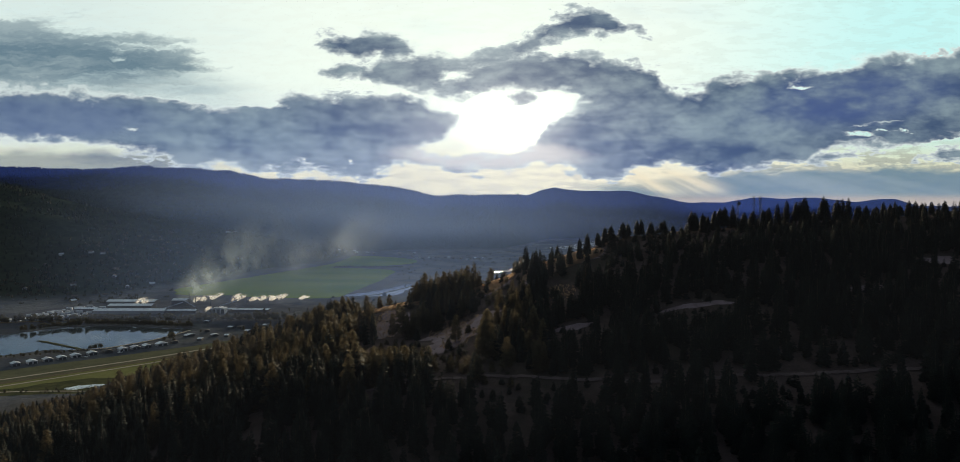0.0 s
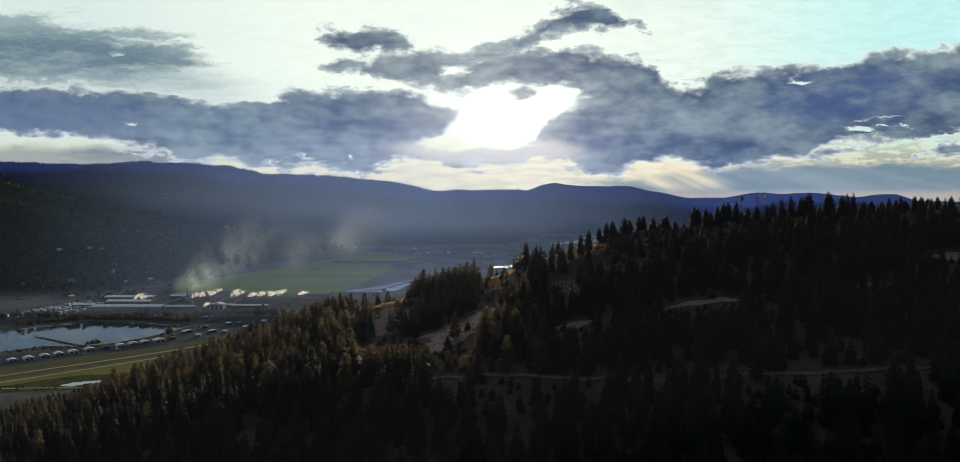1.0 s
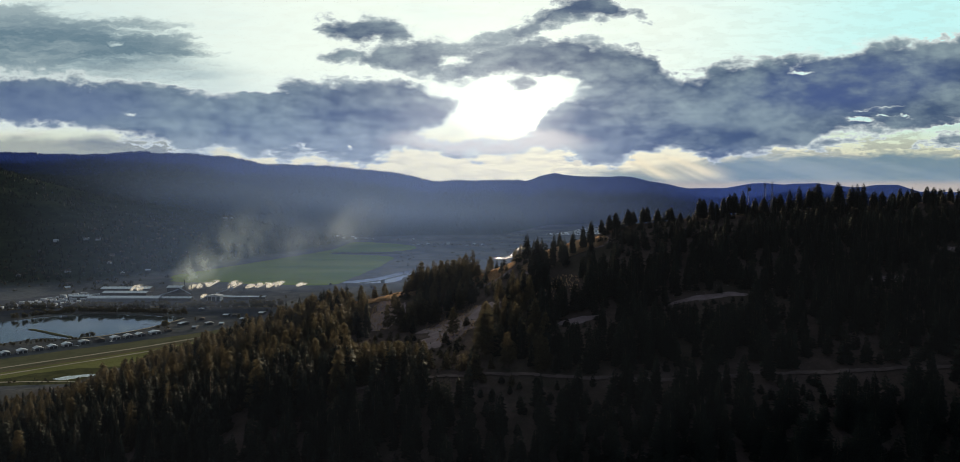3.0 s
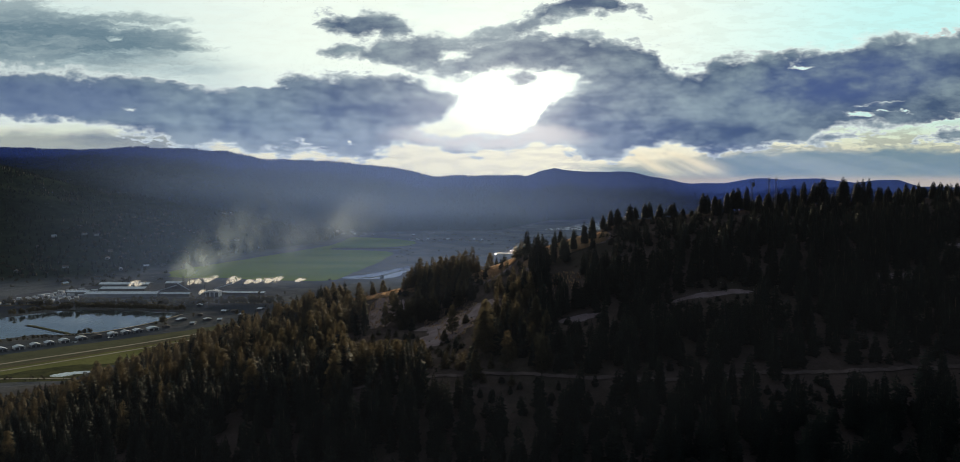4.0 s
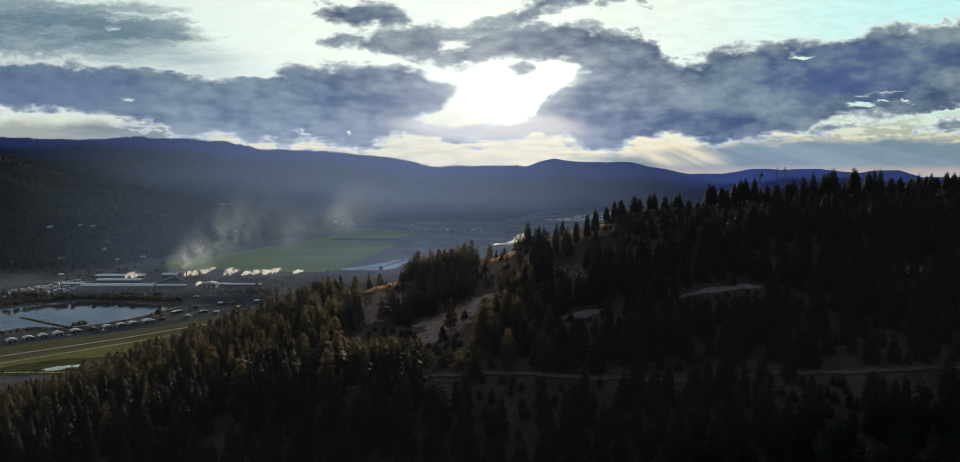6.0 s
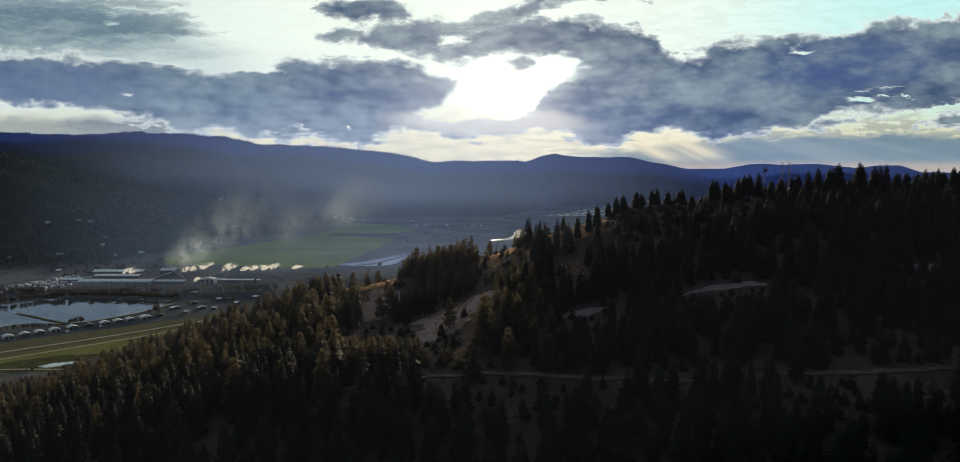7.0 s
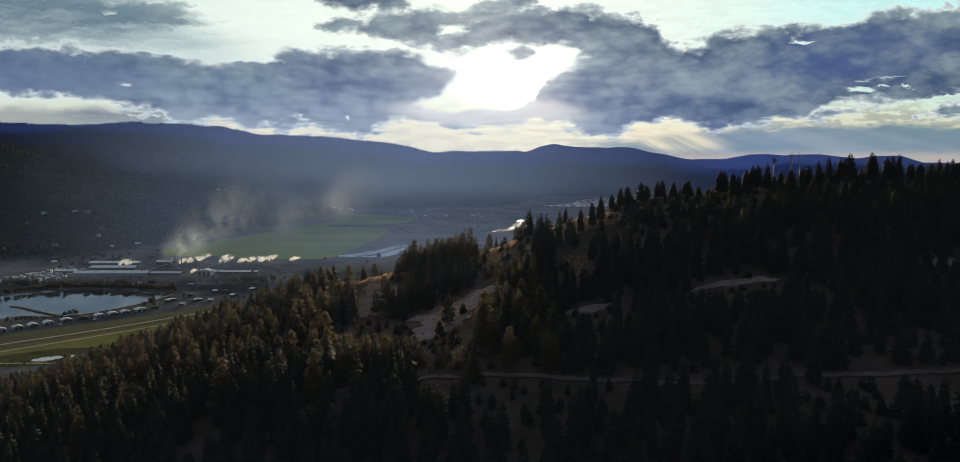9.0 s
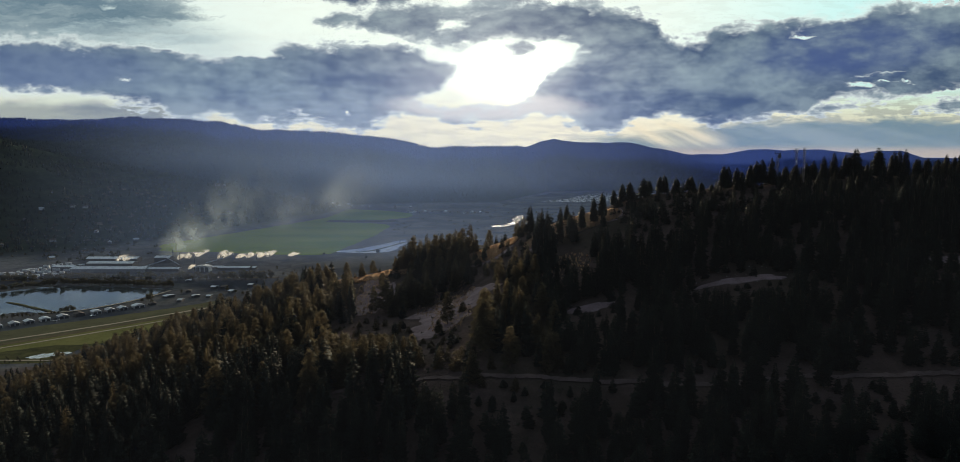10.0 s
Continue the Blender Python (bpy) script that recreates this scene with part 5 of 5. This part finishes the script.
# the sawmill: long halls, ridge east to west
for x, y, w, d, eave, ridge, wall, roof in ((-745, 1506, 26, 150, 7, 10.5, M_SIDING, M_ROOF), (-640, 1512, 16, 66, 5.5, 8, M_DARKWALL, M_ROOF), (-772, 1566, 24, 96, 9, 12, M_DARKWALL, M_ROOF), (-806, 1640, 26, 112, 8, 11, M_DARKWALL, M_ROOF), (-560, 1540, 14, 60, 4.5, 6.5, M_DARKWALL, M_ROOF), (-497, 1534, 15, 78, 4.5, 6.2, M_DARKWALL, M_ROOF), (-850, 1530, 22, 46, 7, 9.5, M_DARKWALL, M_ROOF)):
    hall("mill_hall", pose(x, y, 0, 0, 0, 90 if roof else 0), w, d, eave, ridge, wall, roof, "long dark sawmill hall with a pale metal roof", "mill building", "sawmill halls", 2, 0, 5)
tall = hall("mill_house", pose(-557, 1508, 0, 0, 0, 0), 27, 18, 11, 13.5, M_WHITE, M_WHITE, "tall white mill house with dark openings", "mill building", "", 3, 2, 2)
hall("boiler_house", pose(-690, 1628, 0, 0, 0, 90), 22, 34, 12, 15, M_DARKWALL, M_ROOF, "dark boiler house beside the smoke stack", "mill building", "", 2, 0, 2)


def stack_pipe(x, y, h):
    s = thing("smoke_stack", pose(x, y, 0), "tall thin steel smoke stack", "chimney", "mill stacks")
    part("pipe", rod(bmesh.new(), (0, 0, 0), (0, 0, h), 1.1, 0.9, 10), M_STEEL, s)
    part("rim", rod(bmesh.new(), (0, 0, h - 0.3), (0, 0, h + 0.3), 1.25, 1.25, 10), M_STEEL, s)
    part("footing", boxes((-1.8, 1.8, -1.8, 1.8, -0.3, 0.8), bevel=0.1), M_DARKWALL, s)


for x, y, h in ((-682, 1655, 24), (-664, 1648, 19), (-612, 1600, 16), (-545, 1650, 14), (-500, 1668, 12)):
    stack_pipe(x, y, h)


def conveyor(x, y, length, rise, turn):
    c = thing("conveyor", pose(x, y, 0, 0, 0, turn), "inclined steel log conveyor on legs", "conveyor", "mill conveyors")
    bm = bmesh.new()
    rod(bm, (0, 0, 2), (length, 0, 2 + rise), 1.1, 1.1, 4)
    part("belt_housing", bm, M_ROOF, c)
    for k in range(4):
        f = (k + 0.7) / 4.2
        part("leg", rod(bmesh.new(), (length * f, 0, -0.3), (length * f, 0, 1.5 + rise * f), 0.25, 0.2, 4), M_STEEL, c)


conveyor(-700, 1560, 40, 12, 20)
conveyor(-640, 1585, 46, 14, 150)
conveyor(-590, 1600, 38, 11, 10)

# timber stacks in the yard
PACK = boxes((-6, 6, -2.4, 2.4, 0.25, 4.4), bevel=0.12)
pack_ob = thing("lumber_stack", pose(-930, 1430, 0, 0, 0, 35), "pale wrapped stack of sawn lumber in the yard", "lumber stack", "lumber stacks in the yard")
part("pack", PACK, M_WRAP, pack_ob)
part("pack", boxes((-5.8, 5.8, -2.3, 2.3, 4.46, 5.6), bevel=0.1), M_WRAP, pack_ob)
for bx in (-4, 0, 4):
    part("bearer", boxes((bx - 0.15, bx + 0.15, -2.4, 2.4, -0.1, 0.25)), M_LUMBER, pack_ob)
ry = random.Random(3)
for j in range(13):
    for i in range(8):
        x, y = -952 + 17.5 * i + 4.5 * j + ry.uniform(-2, 2), 1398 + 16 * j + 3.5 * i + ry.uniform(-2, 2)
        if x > -815 - 0.12 * (y - 1400) or y > 1615 - 0.2 * (x + 950) or ry.random() < 0.14 or x < -975 + (y - 1400) * 0.2:
            continue
        copy_thing(pack_ob, pose(x, y, 0.2, 0, 0, 22 + ry.choice((0, 0, 90)) + ry.uniform(-5, 5)) @ Matrix.Diagonal((ry.uniform(0.7, 1.1), ry.uniform(0.8, 1.4), ry.uniform(0.35, 0.9), 1)))


def house(x, y, turn, k):
    wall = (M_SIDING, M_DARKWALL, M_WHITE, M_LUMBER)[k % 4]
    roof = (M_ROOFDARK, M_ROOF, M_ROOFDARK)[k % 3]
    hall("house", pose(x, y, ground_z(x, y) - 0.1, 0, 0, turn), 9, 13, 4.2, 7.0, wall, roof, ("small house with a brown shingle roof", "small house with a pale metal roof", "low house with a dark shingle roof")[k % 3], "house", "scattered houses in the valley", 1, 2)


rh = random.Random(41)
for k in range(12):
    house(rh.uniform(-1300, -860), rh.uniform(1640, 2150), rh.uniform(0, 180), k)
for k in range(18):
    house(-290 + 19 * k + rh.uniform(-8, 8), 2990 - 4 * k + rh.uniform(-50, 40), rh.uniform(0, 180), k + rh.randrange(3))
for k in range(12):
    house(rh.uniform(-1000, -300), rh.uniform(3120, 3300), rh.uniform(0, 180), k)
for x, y in ((-840, 2480), (-1010, 2840), (-990, 2850), (-1180, 2150), (-1150, 2160)):
    house(x, y, rh.uniform(0, 180), 2)


def car_master():
    c = thing("car", pose(-585, 1432, 0.1), "small white parked car on the mill road", "car", "cars on the mill road")
    bm = prism(bmesh.new(), ((-2.2, 0.35), (2.2, 0.35), (2.25, 0.75), (1.3, 0.92), (-2.1, 0.95), (-2.25, 0.7)), -0.88, 0.88)
    part("body", bm, M_PAINT[0], c)
    part("cabin", prism(bmesh.new(), ((-1.75, 0.95), (1.1, 0.93), (0.45, 1.48), (-1.3, 1.5)), -0.78, 0.78), M_GLASS, c, "dark glazed cabin")
    for wx in (-1.4, 1.4):
        for wy in (-0.8, 0.8):
            part("wheel", rod(bmesh.new(), (wx, wy - 0.1, 0.33), (wx, wy + 0.1, 0.33), 0.33, 0.33, 10), M_RUBBER, c)
    return c


the_car = car_master()
for k in range(16):
    copy_thing(the_car, pose(-575 + 8.2 * k + rh.uniform(-2, 2), 1434 + rh.uniform(-5, 5), 0.1, 0, 0, rh.choice((0, 90, 180)) + rh.uniform(-8, 8)))
ribbon("mill_road", ((-1000, 1370), (-800, 1420), (-585, 1433), (-440, 1434), (-250, 1450)), 8, 0.3, M_STRIP, "asphalt mill road behind the trees", 0.2, 8)


def aircraft(x, y, turn):
    a = thing("light_aircraft", pose(x, y, 0.3, 0, 0, turn), "small white light aircraft parked on grass", "aircraft")
    bm = bmesh.new()
    rod(bm, (-1.6, 0, 1.3), (1.8, 0, 1.35), 0.62, 0.55, 10)
    rod(bm, (1.8, 0, 1.35), (5.2, 0, 1.55), 0.55, 0.16, 10)
    rod(bm, (-2.4, 0, 1.28), (-1.6, 0, 1.3), 0.25, 0.62, 10)
    part("fuselage", bm, M_WHITE, a)
    part("wing", boxes((-0.8, 0.7, -5.4, 5.4, 1.95, 2.1), bevel=0.04), M_WHITE, a)
    part("tailplane", boxes((4.6, 5.4, -1.7, 1.7, 1.5, 1.58), bevel=0.02), M_WHITE, a)
    part("fin", prism(bmesh.new(), ((4.4, 1.55), (5.4, 1.55), (5.5, 2.9), (5.0, 2.9)), -0.06, 0.06), M_WHITE, a)
    for wx, wy in ((-1.5, 0), (0.6, 1.1), (0.6, -1.1)):
        w = part("undercarriage", rod(bmesh.new(), (wx, wy * 0.4, 1.0), (wx, wy, 0.2), 0.07, 0.06, 5), M_STEEL, a)
        part("wheel", rod(bmesh.new(), (wx, wy - 0.08, 0.02), (wx, wy + 0.08, 0.02), 0.26, 0.26, 10), M_RUBBER, w)


aircraft(-566, 1103, 20)
aircraft(-600, 1072, -40)


# ---- masts on the ridge ----
def lattice_mast(x, y, h, drums, label):
    z = ground_z(x, y)
    m = thing("radio_mast", pose(x, y, z, 0, 0, 15), label, "radio mast", "masts on the ridge")
    legs = [(0.75 * math.cos(a), 0.75 * math.sin(a)) for a in (0, math.tau / 3, 2 * math.tau / 3)]
    for lx, ly in legs:
        part("leg", rod(bmesh.new(), (lx, ly, -0.4), (lx, ly, h), 0.13, 0.11, 5), M_STEEL, m)
    for k in range(int(h / 1.6)):
        for q in range(3):
            a, b = legs[q], legs[(q + 1) % 3]
            part("brace", rod(bmesh.new(), (*a, k * 1.6), (*b, (k + 1) * 1.6), 0.06, 0.06, 4), M_STEEL, m)
    wide = 2.2 if drums else 1.1
    part("platform", boxes((-wide, wide, -1.2, 1.2, h - 0.5, h - 0.25), bevel=0.03), M_STEEL, m)
    for k in range(4):
        px = (k - 1.5) * 0.6 * wide
        part("antenna", rod(bmesh.new(), (px, 0, h - 0.3), (px, 0, h + 1.6), 0.12, 0.10, 6), M_STEEL, m)
    for dz, r in drums:
        part("dish", rod(bmesh.new(), (0.3, -0.9, h - dz), (0.3, -1.6, h - dz), r, r, 14), M_STEEL, m, "round microwave dish")


lattice_mast(222, 566, 23.0, (), "steel lattice radio mast with a flat head")
lattice_mast(217.5, 568, 23.0, (), "thin steel lattice radio mast")
lattice_mast(204, 566, 22.0, ((2.2, 1.3),), "steel mast with a platform and round dish")


# ---- smoke, steam and haze ----
def veil_sheet(name, line, across, material, label, category, seed, rows=40, cols=12, sway=6.0):
    """A thin drifting sheet: line gives centre and half width along its length."""
    rnd = np.random.RandomState(seed)
    path = catmull([p[:3] for p in line], rows // (len(line) - 1), False)
    half = np.interp(np.linspace(0, 1, len(path)), np.linspace(0, 1, len(line)), [p[3] for p in line])
    side = Vector(across).normalized()
    verts, faces, uvs = [], [], []
    for i, p in enumerate(path):
        for k in range(cols + 1):
            s = k / cols
            q = p + side * half[i] * (2 * s - 1)
            q.y += sway * math.sin(s * 5 + i * 0.35 + seed) * 0.5 + sway * rnd.uniform(-0.15, 0.15)
            verts.append(tuple(q))
            uvs.append((s, i / (len(path) - 1)))
            if i and k:
                b = i * (cols + 1) + k
                faces.append((b - cols - 2, b - cols - 1, b, b - 1))
    me = mesh_from(name, verts, faces, material, True)
    layer = me.uv_layers.new(name="UVMap")
    idx = np.array(faces).ravel()
    layer.data.foreach_set("uv", np.array(uvs, np.float32)[idx].ravel())
    return tagged(new(name, me), label, category, kind="stuff")


M_SMOKE = mist_material("pale_smoke", (0.53, 0.63, 0.63), 0.62, 0.020, (1, 1, 0.8), 0.48, 0.02, 0.75, 0.30, 0.74)
M_SMOKE_THIN = mist_material("thin_smoke", (0.55, 0.63, 0.66), 0.36, 0.010, (1, 1, 0.8), 0.48, 0.35, 0.6, 0.30, 0.75)
# this next veil is added to lift the hill's blacks, like lens flare
M_FLARE = mist_material("flare_veil", (0.46, 0.55, 0.78), 0.006, 0.002, (1, 1, 1), 0.15, 0.3, 0.4, 0.0, 0.4)
M_STEAM = mist_material("white_steam", (0.92, 0.90, 0.84), 0.8, 0.075, (1, 1, 1), 0.3, 0.1, 0.5, 0.42, 0.60, 0.75)
# distance haze on a few sheets; its scattered-light blue is put into the tint
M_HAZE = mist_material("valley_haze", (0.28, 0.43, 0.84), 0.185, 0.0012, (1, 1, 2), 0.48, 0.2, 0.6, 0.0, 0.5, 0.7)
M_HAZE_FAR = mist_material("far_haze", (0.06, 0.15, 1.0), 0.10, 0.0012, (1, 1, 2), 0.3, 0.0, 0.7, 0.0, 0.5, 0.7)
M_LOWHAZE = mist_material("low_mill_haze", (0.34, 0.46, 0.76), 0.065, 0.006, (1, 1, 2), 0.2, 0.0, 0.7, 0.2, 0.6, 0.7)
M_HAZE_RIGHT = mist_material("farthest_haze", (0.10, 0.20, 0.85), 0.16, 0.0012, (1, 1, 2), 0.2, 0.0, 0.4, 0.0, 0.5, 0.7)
veil_sheet("smoke", ((-715, 1650, 3, 16), (-675, 1653, 34, 44), (-618, 1660, 74, 68), (-545, 1675, 120, 88), (-478, 1690, 172, 100), (-425, 1700, 225, 100)), (1.0, 0, -0.75), M_SMOKE, "pale smoke drifting up from the mill", "smoke", 40)
veil_sheet("smoke", ((-520, 1720, 60, 50), (-400, 1725, 110, 80), (-280, 1740, 170, 90), (-180, 1755, 225, 80)), (1.0, 0, -0.6), M_SMOKE_THIN, "thin smoke hanging over the field", "smoke", 50)
for k, (x, y, w, h) in enumerate(((-668, 1655, 14, 16), (-650, 1668, 24, 20), (-642, 1700, 22, 22), (-588, 1515, 9, 14), (-574, 1660, 24, 24), (-540, 1672, 16, 14), (-522, 1680, 22, 18), (-496, 1680, 20, 18), (-478, 1690, 16, 20), (-430, 1706, 18, 13), (-770, 1600, 24, 22))):
    w, h = w * 1.0, h * 0.95
    for q in range(2):
        veil_sheet("steam", ((x - w * 0.3, y + 5 * q, 2, w * 0.25), (x, y + 5 * q, h * 0.45, w * 0.55), (x + w * 0.5, y + 5 * q, h * 0.8, w * 0.7), (x + w * 0.9, y + 5 * q, h, w * 0.4)), (1, 0.2, -0.2), M_STEAM, "white steam puff lit by the low sun", "steam", 70 + 3 * k + q, 18, 8, 3.0)
# upright tinted sheets imitate haze, lightening and bluing the land behind them
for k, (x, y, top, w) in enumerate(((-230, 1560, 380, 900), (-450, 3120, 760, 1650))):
    veil_sheet("haze", ((x, y, -2, w), (x, y, top * 0.5, w), (x, y, top, w)), (1, 0, 0), M_HAZE, "thin blue-tinted haze sheet over the valley", "haze", 90 + k, 8, 30, 40.0)
veil_sheet("haze", ((-900, 4080, -2, 4000), (-900, 4080, 500, 4000), (-900, 4080, 1000, 4000)), (1, 0, 0), M_HAZE_FAR, "deep blue tinted haze sheet before the far ridge", "haze", 95, 8, 30, 30.0)
veil_sheet("haze", ((2500, 4462, -2, 1500), (2500, 4462, 260, 1500), (2500, 4462, 520, 1500)), (1, 0, 0), M_HAZE_RIGHT, "blue-tinted haze sheet before the farthest ridges", "haze", 96, 8, 30, 8.0)
# added veil across the near hill, only to brighten its darkest tones
veil_sheet("haze", ((0, 236, 40, 420), (0, 236, 180, 420), (0, 236, 330, 420)), (1, 0, 0), M_FLARE, "faint added flare veil before the wooded hill", "haze", 97, 8, 20, 4.0)
# low tinted sheet that lightens the dark treeline and mill
veil_sheet("haze", ((-690, 1372, -1, 430), (-690, 1372, 32, 430), (-690, 1372, 66, 430)), (1, 0, 0), M_LOWHAZE, "pale tinted haze sheet brightening the mill", "haze", 99, 8, 24, 10.0)
# a second added veil brightens the dark lower slope
veil_sheet("haze", ((-190, 478, 60, 330), (-190, 478, 160, 330), (-190, 478, 300, 330)), (1, 0, 0), M_FLARE, "faint added flare veil over the lower slope", "haze", 98, 8, 20, 6.0)
